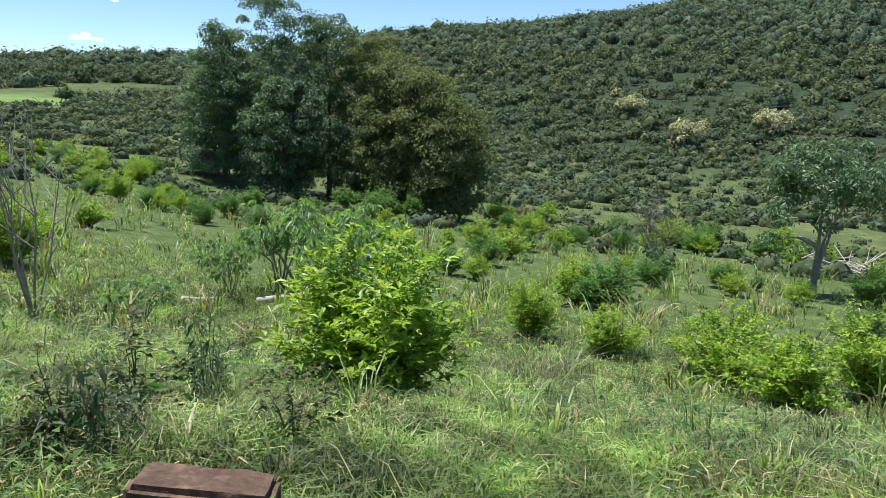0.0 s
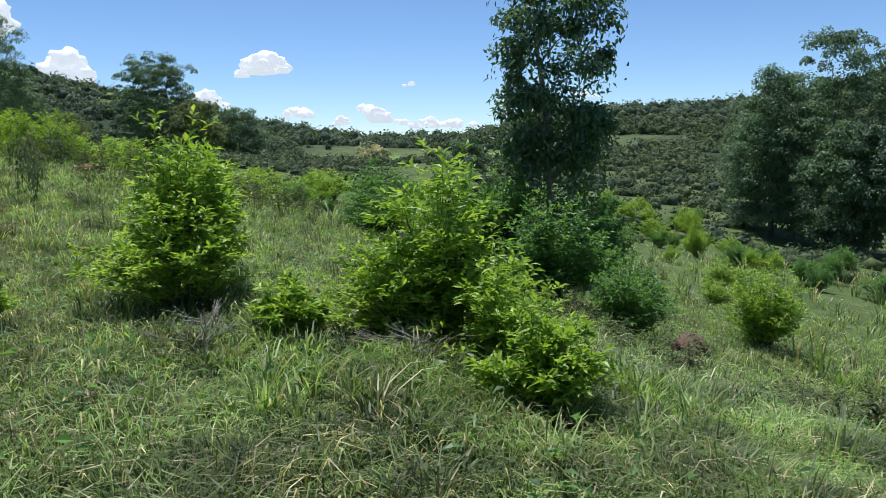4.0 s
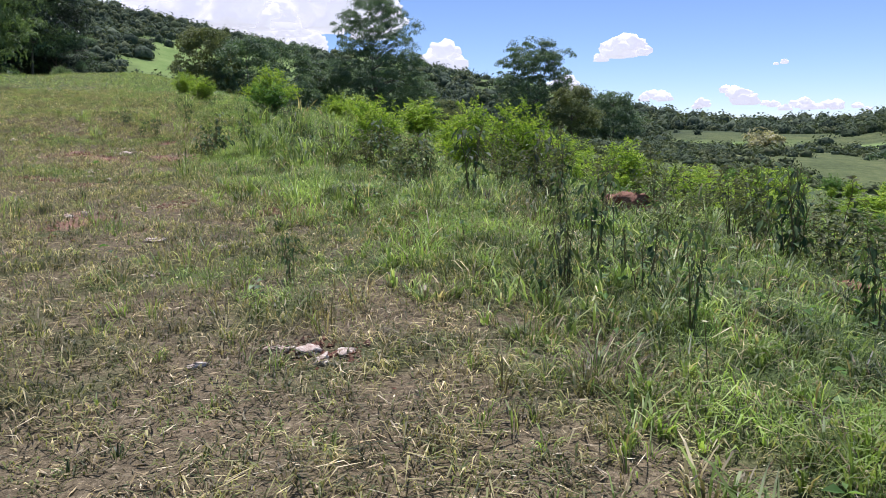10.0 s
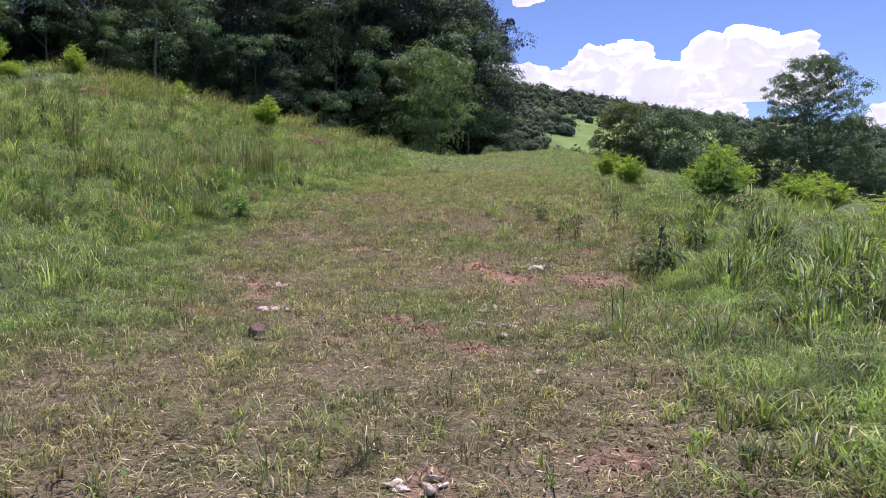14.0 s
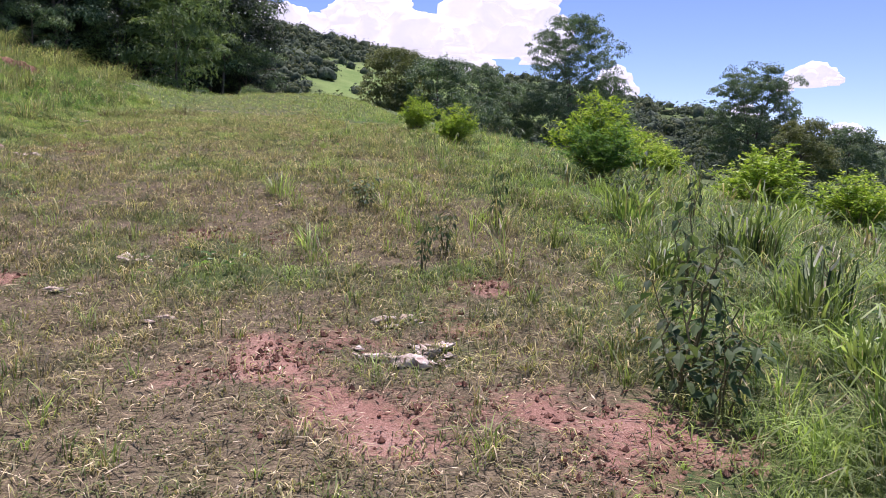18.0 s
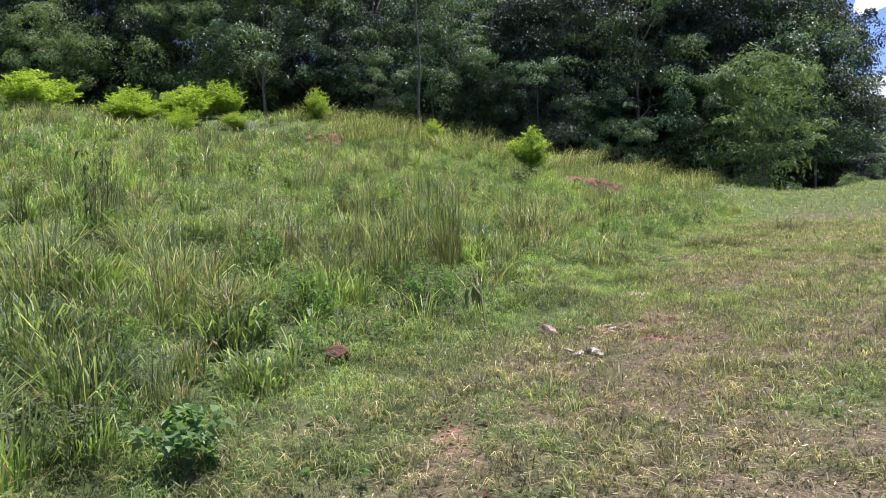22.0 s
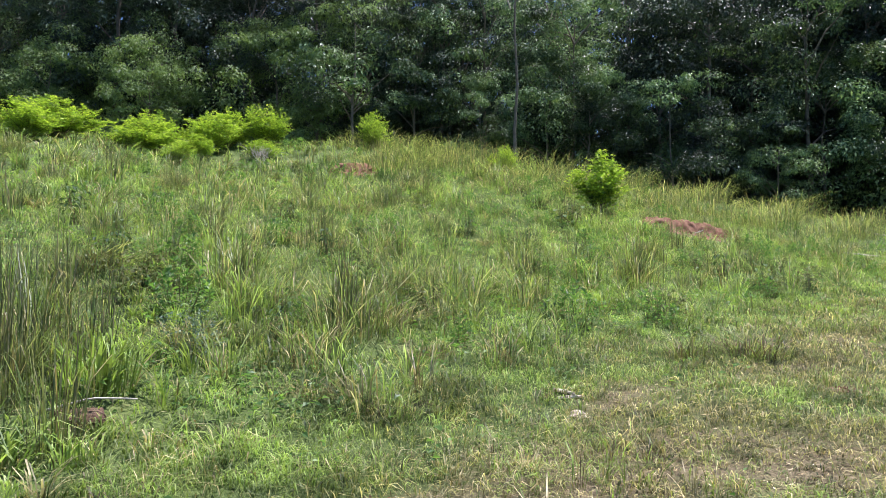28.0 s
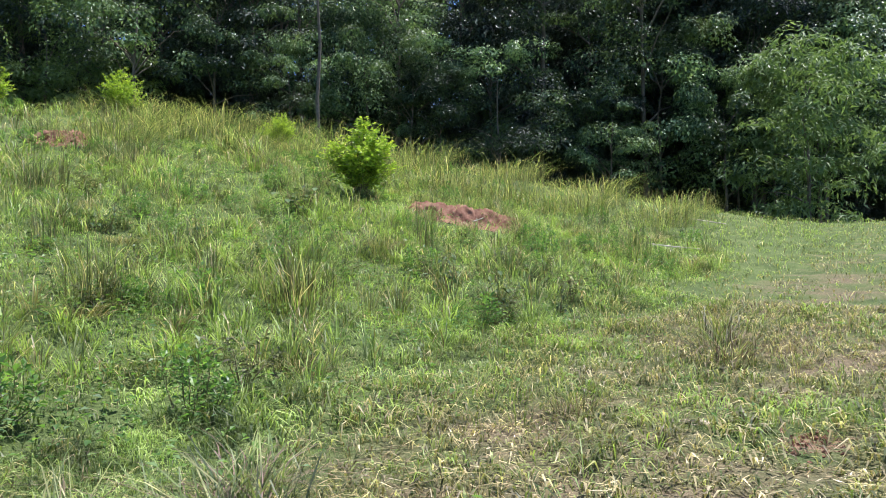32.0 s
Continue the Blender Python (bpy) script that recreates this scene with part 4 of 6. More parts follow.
plant("tree", tree_parts(74, 15.5, 12.5, (LEAF_CLUMP, BARK), trunk_h=0.06, limbs=14, clumps=380, per_clump=110, leaf=0.27, clump_r=0.85, trunk_r=0.24, forks=3, column=True, pillow=True, ratio=0.55), (46.8, 130, land_at(46.8, 130)), "tall tree with an uneven crown", "tree")
plant("tree", tree_parts(75, 5.8, 5.2, (LEAF_CLUMP, BARK_PALE), trunk_h=0.42, limbs=8, clumps=60, per_clump=120, leaf=0.2, clump_r=0.6, trunk_r=0.17, lean=0.2, ratio=0.55), (55.6, 67.3, land_at(55.6, 67.3)), "small dark tree on a bent pale trunk in the valley", "tree")
for k, (x, y, h, w) in enumerate(((50, 122, 8, 9), (30, 140, 9, 9), (8, 128, 10, 12), (-2, 122, 9, 9), (3, 118, 8, 10), (14, 136, 9, 8), (38, 150, 8, 9), (60, 128, 8, 9), (66, 150, 8, 10))):
    plant("tree", tree_parts(80 + k, h, w, (LEAF_CLUMP if k % 3 else LEAF_MOSSY, BARK), trunk_h=0.02, limbs=7, clumps=190, per_clump=90, leaf=0.28, clump_r=0.9, trunk_r=0.16, column=True, pillow=True, ratio=0.6), (x, y, land_at(x, y)), "rounded tree at the foot of the hill", "tree", "trees at the foot of the hill")
for k, (x, y) in enumerate(((-33.2, 66.6),)):
    p = np.array([[0, 0, -0.3], [0.16, 0.1, 2], [0.05, 0.1, 4.5], [0.22, 0.15, 7], [0.12, 0.05, 10], [0.4, 0.1, 15]])
    t = thing("slender_tree", (x, y, land_at(x, y)), "thin grey slightly bent tree trunk before the forest", "tree")
    part("trunk", mesh_of("trunk", *tubes([p], [np.linspace(0.12, 0.04, 6)], 8), BARK, True), t)
    q = np.array([[0.1, 0, 11], [0.5, 0.3, 12.5], [1.1, 0.5, 13.6]])
    part("limb", mesh_of("limb", *tubes([q, q * np.array([-1, -1, 1])], [np.linspace(0.05, 0.015, 3)] * 2, 5), BARK_PALE, True), t)

# ---- far woods ----
def flakes(p, d, n, length, width):
    d = unit(d)
    s = unit(np.cross(d, n))
    L, W = length[:, None], width[:, None]
    v = np.stack([p, p + d * L * 0.5 + s * W * 0.5 - n * W * 0.12, p + d * L, p + d * L * 0.5 - s * W * 0.5 - n * W * 0.12], 1).reshape(-1, 3)
    i = np.arange(len(p))[:, None] * 4
    return v, np.concatenate([i + [0, 1, 2], i + [0, 2, 3]], 0)


def crowns(places, radius, per, seed, mat, name, label, squash=0.75, fine=1):
    """Many far tree crowns: a lobed dome each, with small flakes of foliage over it."""
    rng = np.random.default_rng(seed)
    n = len(places)
    bm = bmesh.new()
    bmesh.ops.create_icosphere(bm, subdivisions=fine, radius=1.0)
    bm.verts.ensure_lookup_table()
    low = [v for v in bm.verts if v.co.z < -0.6]
    bmesh.ops.delete(bm, geom=low, context="VERTS")
    bm.verts.index_update()
    ball = np.array([v.co for v in bm.verts])
    tri = np.array([[v.index for v in f.verts] for f in bm.faces])
    bm.free()
    m = len(ball)
    shape = rng.uniform(0.75, 1.25, (n, 1, 3)) * np.array([1, 1, squash])
    lobes = unit(rng.normal(0, 1, (n, 6, 3)) + np.array([0, 0, 0.5]))
    bulge = np.maximum(0, np.einsum("mk,nlk->nml", ball, lobes) - 0.55).max(-1) * 0.75
    core = ball[None] * (0.78 + bulge + rng.normal(0, 0.05, (n, m)))[..., None] * shape * radius[:, None, None] * 0.66 + places[:, None] + np.array([0, 0, 0.7]) * radius[:, None, None]
    cf = (tri[None] + np.arange(n)[:, None, None] * m).reshape(-1, 3)
    d = sphere_dirs(n * per, rng, -0.2)
    c, r = np.repeat(places, per, 0), np.repeat(radius, per)[:, None]
    p = c + d * r * np.repeat(shape[:, 0], per, 0) * rng.uniform(0.5, 1.1, (n * per, 1)) + np.array([0, 0, 0.7]) * r
    size = (r * rng.uniform(0.14, 0.34, (n * per, 1)))[:, 0]
    v, f = flakes(p, np.cross(d, rng.normal(0, 1, (n * per, 3))), unit(d + np.array([0, 0, 0.5]) + rng.normal(0, 0.55, d.shape)), size, size * rng.uniform(0.7, 1.0, n * per))
    return tagged(new(name, mesh_of(name, np.concatenate([core.reshape(-1, 3), v]), np.concatenate([cf, f + n * m]), mat, True)), label, "woods", kind="stuff")


def woods():
    rng = np.random.default_rng(9)
    n = 30000
    az = np.radians(rng.uniform(-112, 12, n))
    r = np.sqrt(rng.uniform(125**2, 500**2, n))
    seen = r < 435 + 60 * np.sin(az * 3 + 1)
    az, r, n = az[seen], r[seen], int(seen.sum())
    x, y = -np.sin(az) * r, 20 + np.cos(az) * r
    a = np.degrees(az)
    cover = 1.1 + 0.9 * waves(x, y, 120, 21) + 0.35 * waves(x, y, 40, 22) + 0.5 * ease((r - 260) / 140)
    keep = (cover - 1.1 * open_valley(x, y) > 0.35) & (pasture(x, y) < 0.3)
    keep &= parkland(x, y) < rng.uniform(0.1, 1.25, n)
    keep |= rng.random(n) < 0.025
    x, y, r, a = x[keep], y[keep], r[keep], a[keep]
    take = rng.random(len(x)) < 14500 / len(x)
    x, y, r, a = x[take], y[take], r[take], a[take]
    size = (1.4 + 3.2 * rng.random(len(x)) ** 1.6) * (0.55 + 0.5 * ease((r - 130) / 200))
    p = np.stack([x, y, land(x, y) - rng.uniform(0.25, 1.0, len(x)) * size], -1)
    half, near = rng.random(len(x)) < np.where(a < -52, 0.12 + 0.75 * ease((r - 225) / 70), 0.72), r < 260
    for flag, per, seed, mat, label in ((half & near, 70, 31, LEAF_WOODS, "dark woods covering the far hillsides"), (half & ~near, 30, 35, LEAF_WOODS, "dark woods covering the far hillsides"), (~half & near, 70, 32, LEAF_SCRUB, "grey-green trees among the far woods"), (~half & ~near, 30, 36, LEAF_SCRUB, "grey-green trees among the far woods")):
        crowns(p[flag], size[flag], per, seed, mat, "far_woods", label, 0.95)
    n = 5200
    x, y = rng.uniform(34, 170, n), rng.uniform(-90, 120, n)
    x, y = np.concatenate([x, rng.uniform(20, 70, 700)]), np.concatenate([y, rng.uniform(60, 120, 700)])
    keep = (0.35 + waves(x, y, 42, 24) + 0.4 * waves(x, y, 14, 25) + 0.5 * ease((x - 60) / 40) > 0.25) & (pasture(x, y) < 0.3) & (np.hypot(x - 60.5, y - 27.5) > 11)
    x, y = x[keep], y[keep]
    half = rng.random(len(x)) < 0.6
    size = rng.uniform(0.5, 1.7, len(x)) * (0.7 + 0.5 * ease((x - 40) / 60))
    p = np.stack([x, y, land(x, y) - 0.55 * size], -1)
    crowns(p[half], size[half], 40, 33, LEAF_SCRUB, "valley_scrub", "brownish green scrub in the valley")
    crowns(p[~half], size[~half], 40, 34, LEAF_WOODS, "valley_scrub", "dark green scrub in the valley")

    # single trees standing out along the skyline
    az = rng.uniform(-112, 14, 230)
    keep = waves(az, 0 * az, 19, 27) > -0.15
    az = np.radians(az[keep])
    r = 420 + 60 * np.sin(az * 3 + 1) + rng.normal(0, 9, len(az))
    x, y = -np.sin(az) * r, 20 + np.cos(az) * r
    size = 1.1 + 2.2 * rng.random(len(x)) ** 1.6
    crowns(np.stack([x, y, land(x, y) + rng.uniform(-0.3, 0.6, len(x)) * size], -1), size, 60, 37, LEAF_WOODS, "ridge_trees", "small trees standing along the skyline", 1.0)
    # trunks under them
    paths = [np.array([[a, b, land_at(a, b) - 1], [a, b, land_at(a, b) + 1.2 * c]]) for a, b, c in zip(x, y, size)]
    tagged(new("ridge_trunks", mesh_of("ridge_trunks", *tubes(paths, [np.array([0.3, 0.2])] * len(paths), 5), BARK)), "dark trunks of the skyline trees", "woods", kind="stuff")


woods()
for k, (x, y, h, w) in enumerate(((74, 109, 2.6, 6.6), (143, -5.6, 5.5, 8), (155, -20.4, 5, 8), (172, 5.4, 4.5, 7))):
    plant("flowering_tree", tree_parts(95 + k, h, w, (PETAL, BARK), trunk_h=0.2, limbs=6, clumps=26, per_clump=46, leaf=0.7, clump_r=1.1, trunk_r=0.16, low=0.0, pillow=True), (x, y, land_at(x, y) - 0.5), "rounded tree covered in cream-coloured blossom", "tree", "flowering trees")

# ---- clouds ----
def cloud(az, el, wide, high, seed, lumps=16, far=2600.0):
    rng = np.random.default_rng(seed)
    a, e = radians(az), radians(el)
    w, h = far * radians(wide) / 2, far * radians(high) / 2
    bm = bmesh.new()
    for k in range(lumps):
        u = rng.uniform(-1, 1)
        tall = (1 - abs(u) ** 1.6) * rng.uniform(0.4, 1.0)
        r = h * rng.uniform(0.35, 0.75) * (1.1 - 0.6 * abs(u))
        c = Vector((u * w * 0.85, rng.uniform(-0.3, 0.3) * w, -h + r * 0.7 + (2 * h - 1.7 * r) * tall * rng.uniform(0.2, 1.0)))
        new_verts = bmesh.ops.create_icosphere(bm, subdivisions=4 if high > 4.5 else 3, radius=1.0)["verts"]
        for v in new_verts:
            p = v.co.copy()
            g = 1 + 0.55 * noise.fractal(p * 1.3 + Vector((seed, k, 0)), 0.8, 2.1, 5)
            p = Vector((p.x * r * g * 1.25, p.y * r * g, p.z * r * g * 0.9))
            p.z = max(p.z, -0.5 * r)
            v.co = c + p
    me = bpy.data.meshes.new("cloud")
    bm.to_mesh(me)
    bm.free()
    for p in me.polygons:
        p.use_smooth = True
    me.materials.append(CLOUD)
    ob = new("cloud", me)
    ob.matrix_basis = Matrix.Translation((-math.sin(a) * math.cos(e) * far, 20 + math.cos(a) * math.cos(e) * far, math.sin(e) * far + 2)) @ Matrix.Rotation(a, 4, "Z")
    return tagged(ob, "white fair-weather cloud in the blue sky", "cloud", "clouds in the sky", kind="structure")


for k, (az, el, wide, high, lumps) in enumerate(((1.8, 8.6, 17, 6.0, 34), (-7.0, 9.8, 8, 7.4, 16), (9.0, 8.8, 8, 5.0, 14), (8.0, 15.0, 2.6, 2.2, 8), (-28.0, 5.9, 4.2, 2.5, 16), (-30.3, 2.4, 3.2, 1.4, 9), (-35.5, 2.2, 6.0, 1.7, 16), (-41.0, 1.7, 6.4, 1.4, 14), (-15.2, 5.3, 2.4, 3.2, 12), (-23.8, 3.4, 3.4, 1.7, 9), (-50.7, 3.5, 3.4, 0.8, 8), (-52.0, 6.2, 2.7, 0.9, 8), (-38.5, 4.4, 1.4, 0.5, 5))):
    cloud(az, el, wide, high, 100 + k, lumps)
# ---- shrubs ----
# the nearest, each with a form of its own
NEAR_BRIGHT = [(3.75, 8.7, 0.6, 0.8), (11.0, -1.5, 1.05, 1.3), (12.6, -0.9, 1.2, 2.05), (12.5, -2.8, 1.5, 1.5), (2.9, 11.35, 0.92, 1.45), (3.05, 11.7, 1.42, 0.7), (4.05, 10.2, 0.95, 1.35), (4.25, 10.1, 1.45, 0.95), (4.15, 9.35, 0.75, 0.95), (3.2, 10.3, 0.5, 0.5), (1.5, 11.45, 0.6, 0.56), (4.5, 15.0, 1.3, 0.95), (4.3, 14.1, 1.1, 0.75)]
for k, (x, y, h, w) in enumerate(NEAR_BRIGHT):
    plant("shrub", shoot_bush(200 + k, h, w, int(16 + 16 * h + 6 * w), 12, 10, 0.07 + 0.02 * (h > 1), LEAF_YELLOW, STEM, 0.38, 0.4, True), (x, y, land_at(x, y)), "bright yellow-green leafy shrub in the meadow", "shrub", "leafy shrubs of the meadow")
yellow_kinds = [shoot_bush(230 + k, 1.6, 1.9, 60, 12, 9, 0.1, LEAF_YELLOW, STEM, 0.45, 0.5) for k in range(5)]
green_kinds = [shoot_bush(240 + k, 1.6, 2.0, 58, 12, 9, 0.105, LEAF_GREEN, STEM, 0.45, 0.5) for k in range(5)]
olive_kinds = [shoot_bush(245 + k, 0.8, 0.7, 7, 5, 6, 0.075, LEAF_OLIVE, STEM, 0.5, 0.45, False, 0.7) for k in range(4)]
dark_kinds = [gaunt_weed(250 + k, 0.8, 0.55, 3 + k % 3, 13, 0.095, LEAF_DARK, STEM, 0.5) for k in range(6)]
grey_kinds = [bush_parts(260 + k, 1.5, 1.9, 26, 34, 0.13, LEAF_GREY, STEM, 0.3, 0.5) for k in range(2)]


def spread(rows, kinds, name, label, group, size, seed, category="shrub"):
    rng = np.random.default_rng(seed)
    for x, y, h, w in rows:
        ob = plant(name, kinds[rng.integers(0, len(kinds))], (x, y, land_at(x, y)), label, category, group, rng.uniform(0, 360))
        k = w / size[1]
        ob.scale = (k, k, h / size[0] * 1.08)


RIDGE = [(2.0, 37.5, 1.35, 1.45), (5.6, 29.06, 1.5, 1.2), (6.3, 27.8, 1.5, 1.3), (3.6, 28.5, 1.1, 1.1), (8.1, 44.1, 1.5, 2.4), (9.8, 43.0, 1.4, 2.4), (6.2, 47.0, 1.2, 2.0), (-0.8, 44.8, 0.8, 0.95), (-0.1, 41.1, 0.8, 0.9), (7.3, 29.7, 1.2, 1.4), (8.5, 31.2, 1.3, 1.5), (7.7, 26.3, 1.1, 1.2), (10.0, 33.5, 1.4, 1.6), (11.6, 30.5, 1.2, 1.6), (5.0, 45.0, 1.0, 1.6), (12.0, 41.0, 1.3, 2.2)]
spread(RIDGE, yellow_kinds, "shrub", "bright green shrub on the brow of the slope", "shrubs on the brow", (1.5, 1.7), 1)
BROW = [(13.1, 12.1, 1.35, 1.35), (14.1, 2.23, 1.0, 1.0), (13.6, 0.8, 0.8, 1.0), (12.5, 4.5, 0.85, 1.5), (16.6, 37.3, 1.3, 1.5), (19.1, 41.2, 1.2, 2.3), (21.6, 40.4, 1.4, 2.6), (26.4, 38.7, 1.4, 3.2), (23, 41.5, 1.5, 3.0), (12.5, 35.5, 1.3, 1.6), (14.5, 33, 1.2, 1.8), (11.2, 37.5, 1.2, 2.0), (15.5, 23, 1.4, 2.1), (16.5, 21.2, 1.6, 2.3), (11.5, 27.8, 1.1, 1.6), (17.2, 28.2, 1.3, 2.2), (20, 32, 1.4, 2.4)]
spread(BROW, yellow_kinds, "shrub", "bright green shrub on the falling slope", "shrubs on the slope", (1.5, 1.7), 2)
SLOPE = [(1.85, 36.8, 0.95, 1.1), (10.0, 14.2, 1.45, 2.0), (13.4, 16.3, 1.9, 1.8), (12.3, 17.9, 2.1, 2.3), (14.9, 17.2, 1.7, 1.7), (9.6, 12.3, 1.1, 1.3), (10.3, 19.2, 1.0, 1.7), (14.2, 18.6, 1.6, 2.2), (17.2, 19.4, 1.7, 2.0), (12.5, 22.0, 1.6, 2.2)]
spread(SLOPE, green_kinds, "shrub", "green leafy shrub on the grassy slope", "shrubs on the slope", (1.5, 1.8), 3)
plant("shrub", shoot_bush(290, 1.9, 2.1, 46, 11, 9, 0.13, LEAF_YELLOW, STEM, 0.5, 0.6, True), (-20.0, 57.8, land_at(-20.0, 57.8)), "compact bright yellow-green bush alone on the bank", "shrub")
plant("shrub", shoot_bush(291, 1.32, 1.6, 80, 12, 10, 0.09, LEAF_YELLOW, STEM, 0.42, 0.4, True), (6.25, 2.2, land_at(6.25, 2.2)), "bright yellow-green leafy bush in the near grass", "shrub", "leafy shrubs of the meadow")
WEST = [(-33.0, 47.8, 1.2, 2.4), (-33.6, 50.6, 1.45, 2.2), (-34.2, 53.4, 1.55, 2.0), (-34.9, 51.9, 1.3, 2.2), (-34.6, 48.9, 1.3, 2.4), (-32.2, 49.6, 0.8, 1.6), (-31.4, 51.9, 0.7, 1.4), (-27.2, 60.4, 1.1, 1.2), (-34.6, 44.4, 1.3, 2.4), (-37, 46, 1.5, 2.8), (-30.4, 48.3, 0.7, 1.2), (-31.9, 57.2, 1.5, 1.4)]
spread(WEST, yellow_kinds, "shrub", "bright yellow-green shrub below the forest", "shrubs on the bank", (1.5, 1.7), 4)
DARK_A = [(3.83, 2.61, 0.5, 0.35), (4.92, 2.77, 0.55, 0.35), (3.14, 6.11, 0.42, 0.25), (4.12, 5.17, 0.4, 0.3), (3.59, 4.48, 0.4, 0.5), (3.77, 4.67, 0.35, 0.4), (4.71, 17.33, 0.8, 0.45), (2.98, 18.2, 0.6, 0.4), (3.34, 17.83, 0.6, 0.4), (7.07, 21.47, 1, 0.7), (3.4, 18.66, 0.75, 0.45), (5.84, 19.43, 0.9, 0.6), (2.1, 21.35, 0.5, 0.4), (3.58, 22.4, 0.9, 0.8)]
DARK_C = [(0.3, 28.8, 0.62, 0.7), (0.7, 29.0, 0.6, 0.6), (0.45, 28.6, 0.5, 0.6), (2.3, 35.6, 0.8, 0.7), (1.9, 35.2, 0.7, 0.6), (2.4, 34.2, 0.85, 0.55), (1.6, 34.3, 0.5, 0.5), (3.1, 24.44, 0.9, 0.9), (5.6, 19.3, 0.85, 0.6), (2.74, 18.0, 0.45, 0.3), (3.54, 18.4, 0.45, 0.3), (3.26, 17.15, 0.62, 0.3), (4.78, 17.5, 0.55, 0.4), (1.22, 18.9, 0.34, 0.26), (4.04, 20.1, 0.6, 0.45), (3.2, 25.4, 0.7, 0.7), (4.0, 20.6, 0.55, 0.4), (0.5, 29.2, 0.75, 0.85), (2.6, 31.2, 0.75, 0.6), (-0.16, 33.1, 0.68, 0.36), (-1.02, 31.4, 0.46, 0.32), (-1.66, 33.9, 0.3, 0.45)]
DARK_B = [(-16.9, 37.75, 1.25, 0.5), (-11.33, 46.5, 0.5, 0.4), (-17.75, 50.4, 0.5, 0.9), (-18.4, 54.8, 0.65, 1.4), (-11.9, 54.5, 0.5, 0.4), (-13.2, 53.5, 0.7, 0.6), (-12.45, 53.8, 0.6, 0.8), (-14.9, 36.5, 1.5, 0.5), (-16.5, 46.9, 0.5, 0.5), (-16.8, 49.2, 0.35, 0.6), (-15.2, 42.2, 0.42, 0.6), (-18.5, 42.5, 0.65, 0.8), (-1.84, 34.5, 0.4, 0.7), (3.36, 26.8, 0.8, 0.65), (1.95, 28.4, 0.5, 0.42), (1.14, 31.0, 0.9, 0.7), (3.57, 24.4, 0.7, 0.85), (-0.78, 32.05, 0.4, 0.4), (4.4, 22.4, 0.8, 0.6), (5.2, 23.3, 0.9, 0.8), (2.9, 22.8, 0.5, 0.5)]
for rows, seed in ((DARK_A, 5), (DARK_C, 11), (DARK_B, 6)):
    spread(rows, dark_kinds, "weed", "dark-leaved drooping weed in the grass", "dark weeds", (0.8, 0.55), seed, "weed")
HERBS = [(-11.1, 34.5, 0.3, 0.5), (-9.6, 34.1, 0.4, 0.6), (-11.5, 41.9, 0.45, 0.7), (3.98, 2.74, 0.3, 0.35), (4.77, 2.68, 0.36, 0.28), (4.35, 4.93, 0.34, 0.25), (4.6, 3.2, 0.3, 0.22), (4.08, 2.85, 0.2, 0.28), (4.18, 5.44, 0.3, 0.22), (3.04, 5.92, 0.25, 0.2), (3.7, 4.25, 0.24, 0.5)]
spread(HERBS, grey_kinds, "weed", "grey-green broad-leaved weed in the grass", "broad-leaved weeds", (1.5, 1.9), 7, "weed")
CASSAVA = [(15.36, 7.59, 1.9, 2.2), (15.15, 6.13, 2, 2), (13.89, 5.81, 1.7, 1.7), (16.4, 6.65, 2, 2.2), (10.97, 7.69, 0.9, 1.2), (14.62, 4.88, 1.6, 1.7), (14.1, 8.01, 1.3, 1.4)]
pale_kinds = [palmate_shrub(270 + k, 1.5, 1.9, 7, LEAF_PALE, BARK_PALE) for k in range(3)]
spread(CASSAVA, pale_kinds, "shrub", "pale green large-leaved shrub by the fallen log", "pale shrubs by the log", (1.5, 1.9), 8)


plant("weed", leafy_bush(295, 0.42, 0.55, 16, 14, 0.1, LEAF_PALE, STEM, 0.85, 0.2, True), (-8.1, 33.5, land_at(-8.1, 33.5)), "pale broad-leaved weed with large lobed leaves", "weed")
plant("weed", leafy_bush(296, 0.35, 0.45, 14, 14, 0.09, LEAF_PALE, STEM, 0.85, 0.2, True), (-9.1, 32.2, land_at(-9.1, 32.2)), "pale broad-leaved weed with large lobed leaves", "weed")


def hillside_shrubs():
    rng = np.random.default_rng(77)
    rows_y, rows_g = [], []
    while len(rows_y) + len(rows_g) < 260:
        x, y = rng.uniform(9, 62), rng.uniform(-34, 62)
        near = (x - 9) / 50
        if rng.random() > 0.35 + 0.5 * near or np.hypot(x - 60.5, y - 27.5) < 12 or np.hypot(x - 13.4, y - 17) < 2 or (y < 6 and x < 14.5) or (x < 24 and 2 < y < 16 and rng.random() < 0.8):
            continue
        h = rng.uniform(0.35, 1.15) * (1 + 0.6 * near)
        (rows_y if rng.random() < 0.45 else rows_g).append((x, y, h, h * rng.uniform(0.9, 1.6)))
    spread(rows_y, yellow_kinds, "shrub", "bright green shrub on the grassy slope", "shrubs on the slope", (1.5, 1.7), 9)
    spread(rows_g, green_kinds, "shrub", "green leafy shrub on the grassy slope", "shrubs on the slope", (1.5, 1.8), 10)


hillside_shrubs()


